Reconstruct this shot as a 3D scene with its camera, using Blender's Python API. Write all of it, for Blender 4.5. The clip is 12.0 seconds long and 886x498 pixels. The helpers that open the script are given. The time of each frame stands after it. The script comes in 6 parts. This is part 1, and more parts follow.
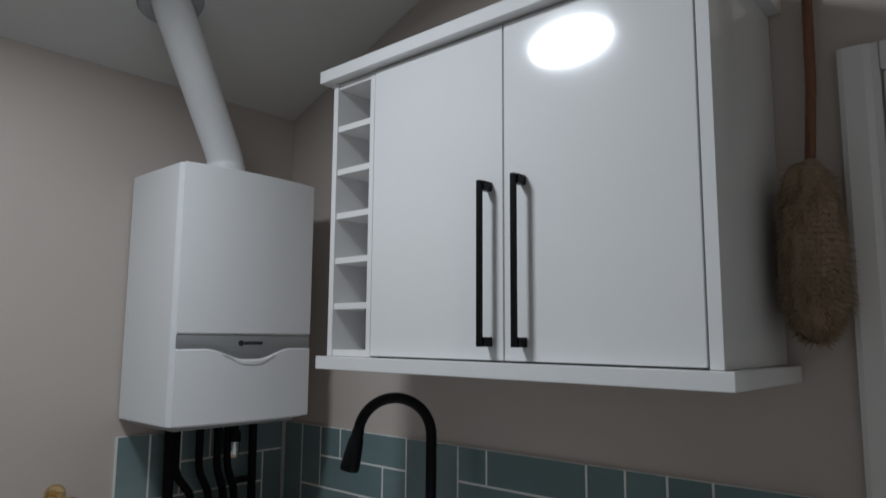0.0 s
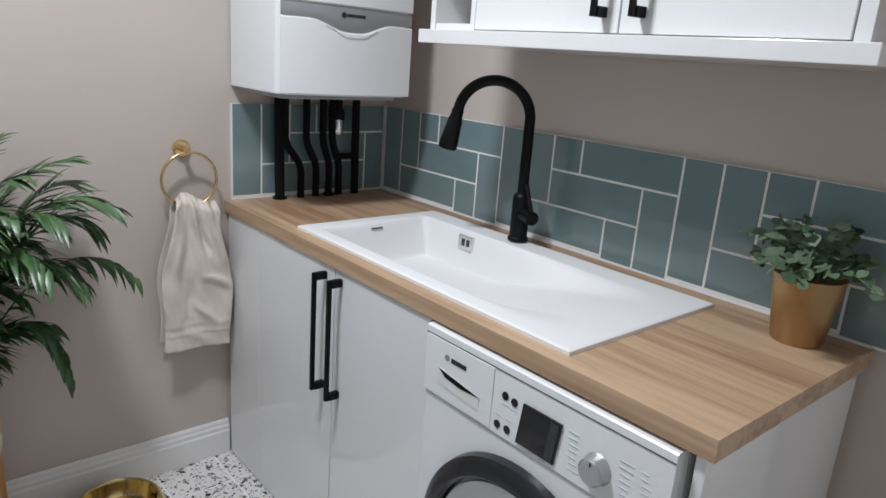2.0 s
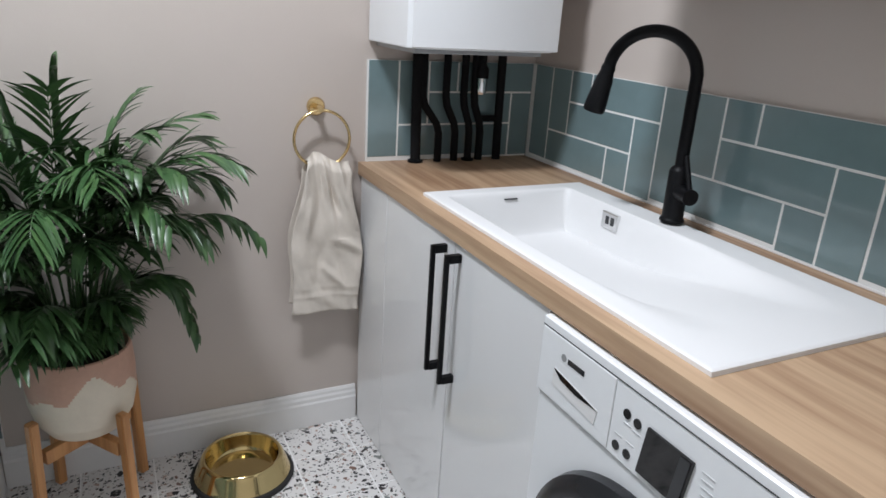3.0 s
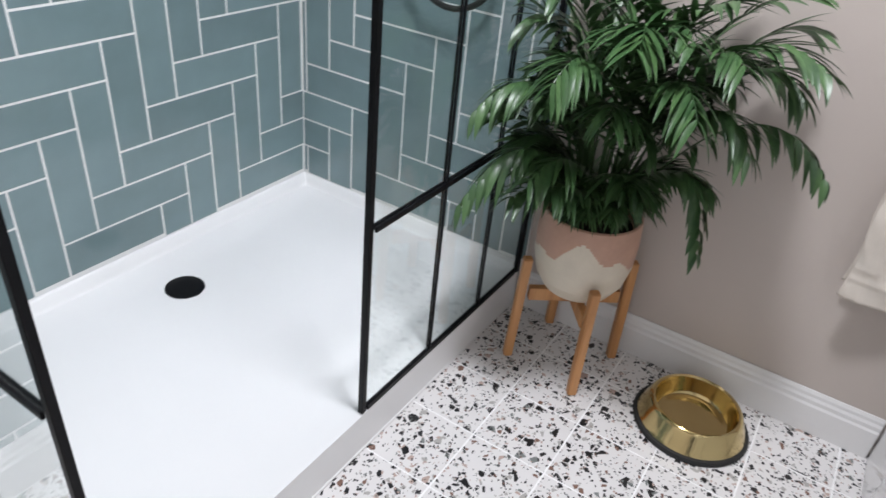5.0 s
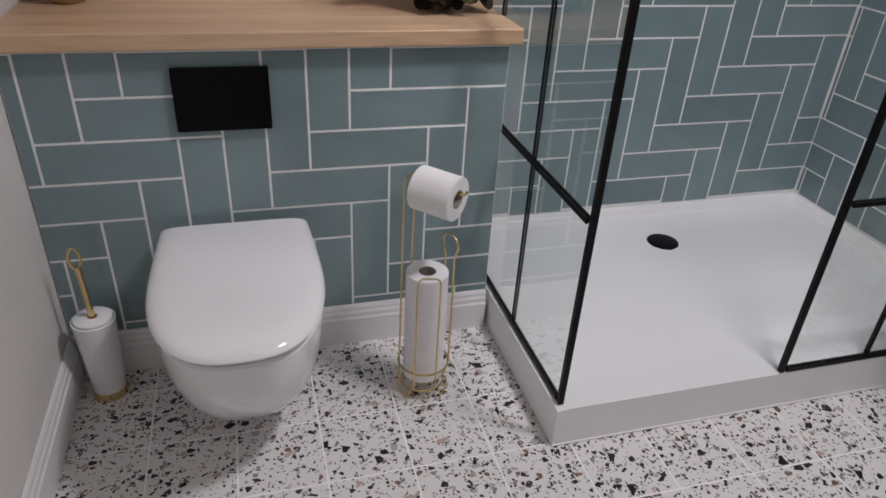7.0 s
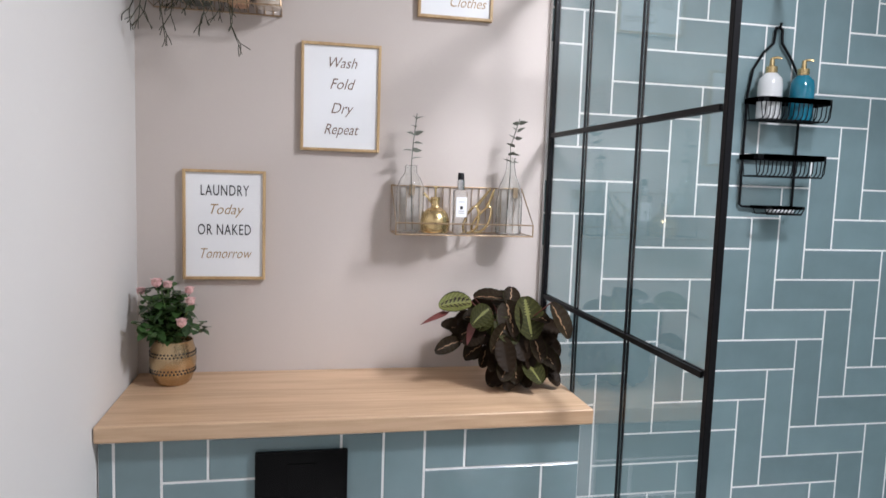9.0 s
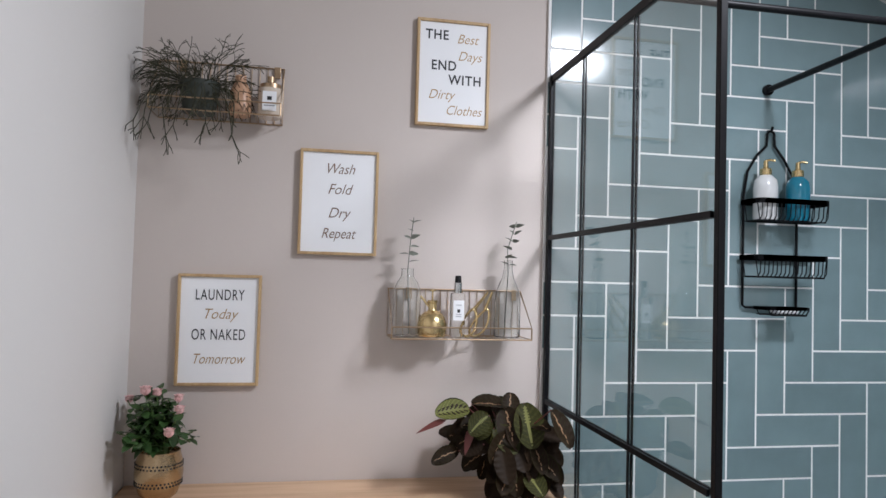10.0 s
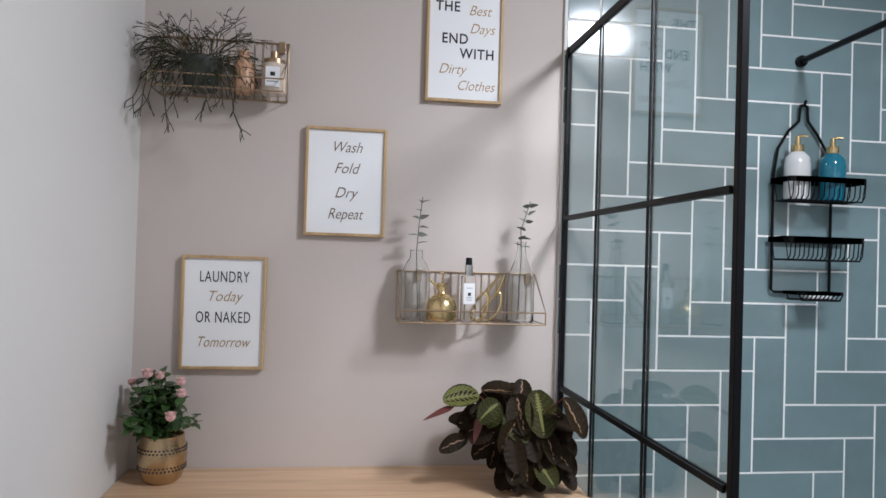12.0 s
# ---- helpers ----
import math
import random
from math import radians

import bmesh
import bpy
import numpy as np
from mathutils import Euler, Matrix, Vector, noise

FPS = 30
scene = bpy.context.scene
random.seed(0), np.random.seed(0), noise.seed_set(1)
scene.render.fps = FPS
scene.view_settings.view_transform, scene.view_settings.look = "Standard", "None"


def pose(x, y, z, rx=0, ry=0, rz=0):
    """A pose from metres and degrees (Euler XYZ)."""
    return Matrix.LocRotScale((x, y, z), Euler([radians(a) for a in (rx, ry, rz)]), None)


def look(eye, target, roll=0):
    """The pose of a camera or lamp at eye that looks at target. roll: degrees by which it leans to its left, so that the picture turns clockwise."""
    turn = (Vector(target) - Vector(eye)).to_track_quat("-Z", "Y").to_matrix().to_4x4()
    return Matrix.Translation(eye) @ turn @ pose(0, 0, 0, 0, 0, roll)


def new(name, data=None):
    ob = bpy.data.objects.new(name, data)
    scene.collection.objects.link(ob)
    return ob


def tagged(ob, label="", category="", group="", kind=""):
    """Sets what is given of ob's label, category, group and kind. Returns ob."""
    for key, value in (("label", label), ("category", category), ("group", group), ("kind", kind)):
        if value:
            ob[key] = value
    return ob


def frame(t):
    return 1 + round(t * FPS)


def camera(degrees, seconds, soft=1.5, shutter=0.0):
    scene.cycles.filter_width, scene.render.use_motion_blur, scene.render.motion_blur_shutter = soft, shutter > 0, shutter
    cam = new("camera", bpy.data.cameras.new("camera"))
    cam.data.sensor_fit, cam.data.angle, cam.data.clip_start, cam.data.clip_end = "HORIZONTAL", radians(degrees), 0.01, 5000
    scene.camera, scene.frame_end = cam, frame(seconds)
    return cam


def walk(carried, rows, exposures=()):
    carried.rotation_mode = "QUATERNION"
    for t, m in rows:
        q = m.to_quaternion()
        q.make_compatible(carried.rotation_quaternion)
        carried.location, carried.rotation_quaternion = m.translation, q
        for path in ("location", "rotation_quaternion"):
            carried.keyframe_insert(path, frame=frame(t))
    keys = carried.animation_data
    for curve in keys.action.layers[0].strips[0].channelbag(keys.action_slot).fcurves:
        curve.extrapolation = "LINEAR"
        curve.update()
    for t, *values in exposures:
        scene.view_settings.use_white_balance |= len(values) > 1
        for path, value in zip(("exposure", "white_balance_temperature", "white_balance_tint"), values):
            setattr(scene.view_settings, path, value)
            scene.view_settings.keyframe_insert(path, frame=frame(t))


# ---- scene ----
cam = camera(65.8, 12.0, shutter=0.16)
PATH = [
    (0, (2.098, -1.499, 1.519), (0.777, -0.018, 1.772), 0.4),
    (0.5, (2.088, -1.474, 1.484), (0.721, -0.015, 1.444), -0.9),
    (1, (2.084, -1.454, 1.458), (0.714, -0.006, 1.304), 0.4),
    (1.5, (2.082, -1.469, 1.425), (0.635, -0.135, 1.067), 2.0),
    (2, (2.088, -1.492, 1.402), (0.638, -0.224, 0.864), 4.3),
    (2.5, (2.043, -1.415, 1.391), (0.447, -0.374, 0.784), 0.9),
    (2.7, (2.02, -1.363, 1.38), (0.383, -0.394, 0.761), 2.0),
    (4.5, (1.767, -1.114, 1.363), (0.067, -1.41, 0.352), 4.0),
    (5, (1.698, -0.973, 1.316), (0.236, -1.814, 0.243), 6.2),
    (5.5, (1.739, -0.854, 1.303), (0.58, -2.044, 0.188), 3.6),
    (6, (1.861, -0.801, 1.285), (0.91, -2.15, 0.155), 4.9),
    (6.3, (1.943, -0.748, 1.285), (1.143, -2.173, 0.141), 4.1),
    (6.5, (1.994, -0.678, 1.26), (1.337, -2.19, 0.128), 3.2),
    (7, (2.079, -0.578, 1.275), (1.569, -2.222, 0.256), 3.5),
    (7.2, (2.085, -0.552, 1.282), (1.62, -2.262, 0.356), 2.9),
    (8.8, (2.14, -0.592, 1.443), (1.751, -2.533, 1.163), 2.2),
    (9, (2.133, -0.597, 1.455), (1.737, -2.548, 1.258), 1.9),
    (9.5, (2.107, -0.602, 1.473), (1.73, -2.566, 1.445), 1.3),
    (10, (2.098, -0.612, 1.481), (1.733, -2.577, 1.557), 1.6),
    (10.5, (2.079, -0.63, 1.485), (1.725, -2.597, 1.572), 1.9),
    (11, (2.073, -0.643, 1.486), (1.72, -2.609, 1.573), 2.7),
    (11.5, (2.083, -0.636, 1.484), (1.726, -2.602, 1.567), 2.0),
    (12, (2.029, -0.673, 1.473), (1.752, -2.653, 1.504), 1.7),
]
walk(cam, [(t, look(eye, target, roll)) for t, eye, target, roll in PATH],
     ((0, -1.24, 6300, 6), (0.5, -0.84, 6500, 8), (1, -0.40, 6500, 10), (1.5, -0.13, 6500, 10), (2, -0.05, 6420, 9), (2.5, 0.02, 6350, 9), (4.5, 0.42, 6500, 10), (5, 0.42, 6500, 12), (5.5, -0.06, 6520, 15), (6, -0.29, 6580, 16.5), (6.5, -0.34, 6700, 17), (7, -0.41, 6830, 18), (8.8, 0.40, 6400, 13), (9.5, 0.19, 6280, 12.5), (10.5, 0.08, 6250, 12), (12, 0.05, 6250, 11)))

# ---- light ----
world = bpy.data.worlds.new("world")
scene.world = world
world.use_nodes = True
world.node_tree.nodes["Background"].inputs[0].default_value = (0.9, 0.95, 1.0, 1)
world.node_tree.nodes["Background"].inputs[1].default_value = 0.05

LAMP = (0.845, -1.285)
EAVE, SLOPE = 2.326, 0.40          # ceiling height at the west wall and its rise per metre
RX, RY = 2.580, -2.575             # east and south walls
lamp_z = EAVE + SLOPE * LAMP[0]
lamp_turn = Euler((0, -math.atan(0.27), 0))
ld = bpy.data.lights.new("ceiling_lamp_light", "AREA")
ld.shape, ld.size, ld.energy, ld.color = "DISK", 0.29, 36, (0.90, 0.93, 1.0)
lo = new("ceiling_lamp_light", ld)
lo.matrix_world = Matrix.LocRotScale((LAMP[0] + 0.015, LAMP[1], lamp_z - 0.082), lamp_turn, None)

# ---- materials ----


def mat(name, color, rough=0.5, metal=0.0, vary=0.06, scale=8.0, bump=0.0, bscale=60.0, rand=0.0, coat=0.0, stretch=(1, 1, 1), rvary=0.1, spec=0.5):
    """A surface with colour variation at two scales, roughness variation and fine relief; rand varies it piece by piece."""
    m = bpy.data.materials.new(name)
    m.use_nodes = True
    nt = m.node_tree
    b = nt.nodes["Principled BSDF"]
    b.inputs["Roughness"].default_value, b.inputs["Metallic"].default_value = rough, metal
    b.inputs["Coat Weight"].default_value = coat
    b.inputs["Specular IOR Level"].default_value = spec
    co = nt.nodes.new("ShaderNodeTexCoord")
    mp = nt.nodes.new("ShaderNodeMapping")
    mp.inputs["Scale"].default_value = stretch
    nt.links.new(co.outputs["Object"], mp.inputs[0])
    n1 = nt.nodes.new("ShaderNodeTexNoise")
    n1.inputs["Scale"].default_value, n1.inputs["Detail"].default_value = scale, 6
    n2 = nt.nodes.new("ShaderNodeTexNoise")
    n2.inputs["Scale"].default_value, n2.inputs["Detail"].default_value = bscale, 4
    nt.links.new(mp.outputs[0], n1.inputs[0])
    nt.links.new(mp.outputs[0], n2.inputs[0])
    add = nt.nodes.new("ShaderNodeMath")
    add.operation = "MULTIPLY_ADD"
    add.inputs[1].default_value = 0.35
    nt.links.new(n2.outputs[0], add.inputs[0])
    nt.links.new(n1.outputs[0], add.inputs[2])
    last = add.outputs[0]
    if rand:
        oi = nt.nodes.new("ShaderNodeObjectInfo")
        ra = nt.nodes.new("ShaderNodeMath")
        ra.operation = "MULTIPLY_ADD"
        ra.inputs[1].default_value = rand
        nt.links.new(oi.outputs["Random"], ra.inputs[0])
        nt.links.new(last, ra.inputs[2])
        last = ra.outputs[0]
    mr = nt.nodes.new("ShaderNodeMapRange")
    mr.inputs[1].default_value, mr.inputs[2].default_value = 0.35, 1.0 + rand
    nt.links.new(last, mr.inputs[0])
    mx = nt.nodes.new("ShaderNodeMix")
    mx.data_type = "RGBA"
    c = Vector(color)
    mx.inputs[6].default_value = (*(c * (1 - vary)), 1)
    mx.inputs[7].default_value = (*[min(1, v) for v in c * (1 + vary)], 1)
    nt.links.new(mr.outputs[0], mx.inputs[0])
    nt.links.new(mx.outputs[2], b.inputs["Base Color"])
    rr = nt.nodes.new("ShaderNodeMapRange")
    rr.inputs[3].default_value, rr.inputs[4].default_value = max(0.02, rough * (1 - rvary)), min(1, rough * (1 + rvary))
    nt.links.new(n1.outputs[0], rr.inputs[0])
    nt.links.new(rr.outputs[0], b.inputs["Roughness"])
    if bump:
        bp = nt.nodes.new("ShaderNodeBump")
        bp.inputs["Strength"].default_value, bp.inputs["Distance"].default_value = bump, 0.002
        nt.links.new(n2.outputs[0], bp.inputs["Height"])
        nt.links.new(bp.outputs[0], b.inputs["Normal"])
    return m


def wood(name, dark, light, rough, axis, scale=1.0):
    """Grain that runs along one axis: long streaks, fine pores."""
    m = bpy.data.materials.new(name)
    m.use_nodes = True
    nt = m.node_tree
    b = nt.nodes["Principled BSDF"]
    co = nt.nodes.new("ShaderNodeTexCoord")
    mp = nt.nodes.new("ShaderNodeMapping")
    st = [14.0 * scale] * 3
    st[axis] = 0.8 * scale
    mp.inputs["Scale"].default_value = st
    nt.links.new(co.outputs["Object"], mp.inputs[0])
    n1 = nt.nodes.new("ShaderNodeTexNoise")
    n1.inputs["Scale"].default_value, n1.inputs["Detail"].default_value, n1.inputs["Distortion"].default_value = 1.6, 5, 0.8
    n2 = nt.nodes.new("ShaderNodeTexNoise")
    n2.inputs["Scale"].default_value, n2.inputs["Detail"].default_value = 9, 5
    for n in (n1, n2):
        nt.links.new(mp.outputs[0], n.inputs[0])
    ma = nt.nodes.new("ShaderNodeMath")
    ma.operation = "MULTIPLY_ADD"
    ma.inputs[1].default_value = 0.55
    nt.links.new(n2.outputs[0], ma.inputs[0])
    nt.links.new(n1.outputs[0], ma.inputs[2])
    cr = nt.nodes.new("ShaderNodeValToRGB")
    cr.color_ramp.elements[0].position, cr.color_ramp.elements[1].position = 0.56, 0.94
    cr.color_ramp.elements[0].color, cr.color_ramp.elements[1].color = (*dark, 1), (*light, 1)
    nt.links.new(ma.outputs[0], cr.inputs[0])
    nt.links.new(cr.outputs[0], b.inputs["Base Color"])
    b.inputs["Roughness"].default_value = rough
    bp = nt.nodes.new("ShaderNodeBump")
    bp.inputs["Strength"].default_value, bp.inputs["Distance"].default_value = 0.08, 0.001
    nt.links.new(n2.outputs[0], bp.inputs["Height"])
    nt.links.new(bp.outputs[0], b.inputs["Normal"])
    return m


def terrazzo():
    """White cement with black, grey and brown chips of three sizes."""
    m = bpy.data.materials.new("terrazzo")
    m.use_nodes = True
    nt = m.node_tree
    b = nt.nodes["Principled BSDF"]
    b.inputs["Roughness"].default_value = 0.34
    co = nt.nodes.new("ShaderNodeTexCoord")
    oi = nt.nodes.new("ShaderNodeObjectInfo")
    sc = nt.nodes.new("ShaderNodeVectorMath")
    sc.operation = "MULTIPLY_ADD"
    nt.links.new(oi.outputs["Random"], sc.inputs[0])
    sc.inputs[1].default_value = (37, 23, 0)
    lay = nt.nodes.new("ShaderNodeMapping")
    lay.inputs["Rotation"].default_value = (radians(90), 0, 0)
    nt.links.new(co.outputs["Object"], lay.inputs[0])
    nt.links.new(lay.outputs[0], sc.inputs[2])
    wob = nt.nodes.new("ShaderNodeTexNoise")
    wob.inputs["Scale"].default_value = 45
    nt.links.new(sc.outputs[0], wob.inputs[0])
    wm = nt.nodes.new("ShaderNodeVectorMath")
    wm.operation = "MULTIPLY_ADD"
    wm.inputs[1].default_value = (0.006, 0.006, 0)
    nt.links.new(wob.outputs["Color"], wm.inputs[0])
    nt.links.new(sc.outputs[0], wm.inputs[2])
    last = None
    base = (0.755, 0.735, 0.72, 1)
    for scale, share, thr in ((43, 0.885, 0.12), (64, 0.825, 0.10), (105, 0.83, 0.09), (185, 0.86, 0.08)):
        v = nt.nodes.new("ShaderNodeTexVoronoi")
        v.voronoi_dimensions = "2D"
        e = nt.nodes.new("ShaderNodeTexVoronoi")
        e.voronoi_dimensions, e.feature = "2D", "DISTANCE_TO_EDGE"
        for w in (v, e):
            w.inputs["Scale"].default_value = scale
            nt.links.new(wm.outputs[0], w.inputs["Vector"])
        sp = nt.nodes.new("ShaderNodeSeparateColor")
        nt.links.new(v.outputs["Color"], sp.inputs[0])
        pick = nt.nodes.new("ShaderNodeMath")
        pick.operation = "GREATER_THAN"
        pick.inputs[1].default_value = share
        nt.links.new(sp.outputs[0], pick.inputs[0])
        rad = nt.nodes.new("ShaderNodeMath")
        rad.operation = "MULTIPLY_ADD"
        rad.inputs[1].default_value, rad.inputs[2].default_value = 0.22, thr * 0.6
        nt.links.new(sp.outputs[1], rad.inputs[0])
        inn = nt.nodes.new("ShaderNodeMath")
        inn.operation = "GREATER_THAN"
        nt.links.new(e.outputs["Distance"], inn.inputs[0])
        nt.links.new(rad.outputs[0], inn.inputs[1])
        both = nt.nodes.new("ShaderNodeMath")
        both.operation = "MULTIPLY"
        nt.links.new(pick.outputs[0], both.inputs[0])
        nt.links.new(inn.outputs[0], both.inputs[1])
        cr = nt.nodes.new("ShaderNodeValToRGB")
        cr.color_ramp.interpolation = "CONSTANT"
        els = cr.color_ramp.elements
        els[0].position, els[0].color = 0.0, (0.012, 0.012, 0.013, 1)
        els[1].position, els[1].color = 0.53, (0.20, 0.215, 0.205, 1)
        for p, c in ((0.63, (0.42, 0.405, 0.38, 1)), (0.80, (0.20, 0.11, 0.08, 1)), (0.89, (0.48, 0.36, 0.31, 1))):
            els.new(p).color = c
        nt.links.new(sp.outputs[2], cr.inputs[0])
        mx = nt.nodes.new("ShaderNodeMix")
        mx.data_type = "RGBA"
        nt.links.new(both.outputs[0], mx.inputs[0])
        if last:
            nt.links.new(last, mx.inputs[6])
        else:
            mx.inputs[6].default_value = base
        nt.links.new(cr.outputs[0], mx.inputs[7])
        last = mx.outputs[2]
    nt.links.new(last, b.inputs["Base Color"])
    return m


def glassy(name, color=(1, 1, 1), rough=0.0, ior=1.45, mix=0.0):
    m = bpy.data.materials.new(name)
    m.use_nodes = True
    b = m.node_tree.nodes["Principled BSDF"]
    b.inputs["Base Color"].default_value = (*color, 1)
    b.inputs["Transmission Weight"].default_value = 1
    b.inputs["Roughness"].default_value, b.inputs["IOR"].default_value = rough, ior
    return m


def glow(name, color, strength):
    m = bpy.data.materials.new(name)
    m.use_nodes = True
    b = m.node_tree.nodes["Principled BSDF"]
    b.inputs["Base Color"].default_value = (*color, 1)
    b.inputs["Emission Color"].default_value = (*color, 1)
    b.inputs["Emission Strength"].default_value = strength
    return m


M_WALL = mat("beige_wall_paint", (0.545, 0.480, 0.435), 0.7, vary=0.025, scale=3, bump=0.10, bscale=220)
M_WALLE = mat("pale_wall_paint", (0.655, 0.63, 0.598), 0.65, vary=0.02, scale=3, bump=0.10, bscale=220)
M_CEIL = mat("white_ceiling_paint", (0.68, 0.67, 0.65), 0.8, vary=0.03, scale=3, bump=0.12, bscale=200)
M_TRIM = mat("white_gloss_paint", (0.80, 0.79, 0.78), 0.3, vary=0.02, scale=6, bump=0.03, bscale=90)
M_TILE = mat("blue_green_glazed_tile", (0.178, 0.252, 0.264), 0.14, vary=0.17, scale=7, bump=0.06, bscale=14, rand=0.6, coat=0.3)
M_GROUT = mat("white_grout", (0.80, 0.80, 0.78), 0.85, vary=0.05, scale=20, bump=0.2, bscale=300)
M_FGROUT = mat("pale_floor_grout", (0.92, 0.91, 0.90), 0.9, vary=0.08, scale=20, bump=0.2, bscale=300)
M_FLOOR = terrazzo()
M_OAK = wood("oak_worktop", (0.31, 0.18, 0.105), (0.56, 0.39, 0.25), 0.42, 0, 0.5)
M_BAMBOO = wood("bamboo", (0.42, 0.19, 0.065), (0.60, 0.30, 0.12), 0.4, 2)
M_GLOSS = mat("white_gloss_lacquer", (0.80, 0.80, 0.80), 0.10, vary=0.012, scale=3, coat=0.4, rvary=0.02)
M_CARC = mat("white_melamine", (0.80, 0.79, 0.78), 0.38, vary=0.02, scale=9, bump=0.04, bscale=200)
M_BOIL = mat("white_enamel", (0.84, 0.85, 0.86), 0.3, vary=0.015, scale=4, bump=0.03, bscale=120)
M_CERAM = mat("white_ceramic", (0.84, 0.84, 0.84), 0.1, vary=0.012, scale=4, coat=0.5)
M_SINK = mat("white_quartz_sink", (0.83, 0.83, 0.83), 0.42, vary=0.012, scale=4, bump=0.02, bscale=200)
M_SATIN = mat("satin_silver", (0.50, 0.51, 0.52), 0.36, 0.9, vary=0.04, scale=12)
M_INNER = mat("pale_silver_plastic", (0.58, 0.59, 0.60), 0.3, 0.2, vary=0.04, scale=12)
M_FAINT = mat("faint_grey_print", (0.60, 0.61, 0.62), 0.5, vary=0.04, scale=12)
M_ACRYL = mat("white_stone_resin", (0.87, 0.87, 0.865), 0.32, vary=0.015, scale=5, bump=0.03, bscale=150)
M_BLACK = mat("matt_black_metal", (0.005, 0.005, 0.006), 0.42, vary=0.2, scale=20, bump=0.05, bscale=300, spec=0.16)
M_RUBBER = mat("black_rubber", (0.013, 0.013, 0.013), 0.65, vary=0.2, scale=20, bump=0.1, bscale=200)
M_FOAM = mat("black_pipe_foam", (0.005, 0.005, 0.006), 0.8, vary=0.25, scale=30, bump=0.3, bscale=250, spec=0.2)
M_STRIPE = mat("silver_grey_plastic", (0.34, 0.35, 0.36), 0.35, 0.3, vary=0.04, scale=12)
M_DARK = mat("dark_plastic", (0.03, 0.032, 0.035), 0.25, vary=0.1, scale=12)
M_SCREEN = mat("black_display", (0.006, 0.006, 0.007), 0.06, vary=0.1, scale=12)
M_CHROME = mat("chrome", (0.70, 0.70, 0.70), 0.12, 1.0, vary=0.03, scale=12)
M_BOWL = mat("polished_brass", (0.66, 0.52, 0.26), 0.11, 1.0, vary=0.06, scale=10, bump=0.02, bscale=60)
M_BRASS = mat("brushed_brass", (0.74, 0.56, 0.29), 0.24, 1.0, vary=0.08, scale=14, bump=0.05, bscale=160)
M_GOLD = mat("satin_gold_paint", (0.40, 0.26, 0.125), 0.40, 0.8, vary=0.08, scale=18, bump=0.08, bscale=200)
M_CREAM = mat("cream_glaze", (0.70, 0.62, 0.50), 0.45, vary=0.08, scale=14, bump=0.1, bscale=90)
M_TERRA = mat("terracotta_pink_glaze", (0.55, 0.33, 0.24), 0.5, vary=0.12, scale=14, bump=0.1, bscale=90)
M_TOWEL = mat("cream_cotton_towel", (0.70, 0.635, 0.56), 0.95, vary=0.07, scale=20, bump=0.7, bscale=420)
M_PAPER = mat("white_tissue_paper", (0.84, 0.83, 0.82), 0.95, vary=0.03, scale=20, bump=0.4, bscale=260)
M_CARD = mat("grey_card", (0.34, 0.30, 0.26), 0.9, vary=0.08, scale=30)
M_PRINT = mat("white_print_paper", (0.82, 0.82, 0.82), 0.6, vary=0.01, scale=10)
M_INK = mat("black_ink", (0.015, 0.015, 0.016), 0.6, vary=0.1, scale=40)
M_GOLDINK = mat("gold_foil_ink", (0.38, 0.235, 0.095), 0.4, 0.3, vary=0.15, scale=40)
M_BRONZEINK = mat("bronze_foil_ink", (0.17, 0.09, 0.05), 0.4, 0.3, vary=0.2, scale=40)
M_FRAMEWOOD = wood("light_oak_frame", (0.36, 0.22, 0.10), (0.54, 0.37, 0.19), 0.45, 2)
M_SOIL = mat("dark_soil", (0.02, 0.015, 0.011), 0.95, vary=0.4, scale=60, bump=0.8, bscale=160)
M_GLASS = glassy("clear_glass", (0.97, 0.985, 0.98))
M_PANE = glassy("shower_glass", (0.91, 0.94, 0.925), 0.0, 1.45)
M_FUR = mat("tan_fleece", (0.33, 0.245, 0.165), 1.0, vary=0.25, scale=30, bump=0.3, bscale=200)
M_HANDLEWOOD = wood("brown_wood", (0.12, 0.05, 0.025), (0.22, 0.10, 0.05), 0.5, 2)
M_LAMP = glow("lamp_diffuser", (0.92, 0.95, 1.0), 5.0)


def leaf_mat(name, a, b_, rough=0.42, vein=None):
    m = mat(name, a, rough, vary=0.25, scale=25, bump=0.1, bscale=120)
    nt = m.node_tree
    bs = nt.nodes["Principled BSDF"]
    mx = [n for n in nt.nodes if n.type == "MIX"][0]
    mx.inputs[6].default_value, mx.inputs[7].default_value = (*a, 1), (*b_, 1)
    geo = nt.nodes.new("ShaderNodeNewGeometry")
    mrs = [n for n in nt.nodes if n.type == "MAP_RANGE"][0]
    ad = nt.nodes.new("ShaderNodeMath")
    ad.operation = "MULTIPLY_ADD"
    ad.inputs[1].default_value = 0.5
    nt.links.new(geo.outputs["Random Per Island"], ad.inputs[0])
    src = mrs.inputs[0].links[0].from_socket
    nt.links.new(src, ad.inputs[2])
    nt.links.new(ad.outputs[0], mrs.inputs[0])
    mrs.inputs[2].default_value = 1.5
    bs.inputs["Subsurface Weight"].default_value = 0.0
    return m


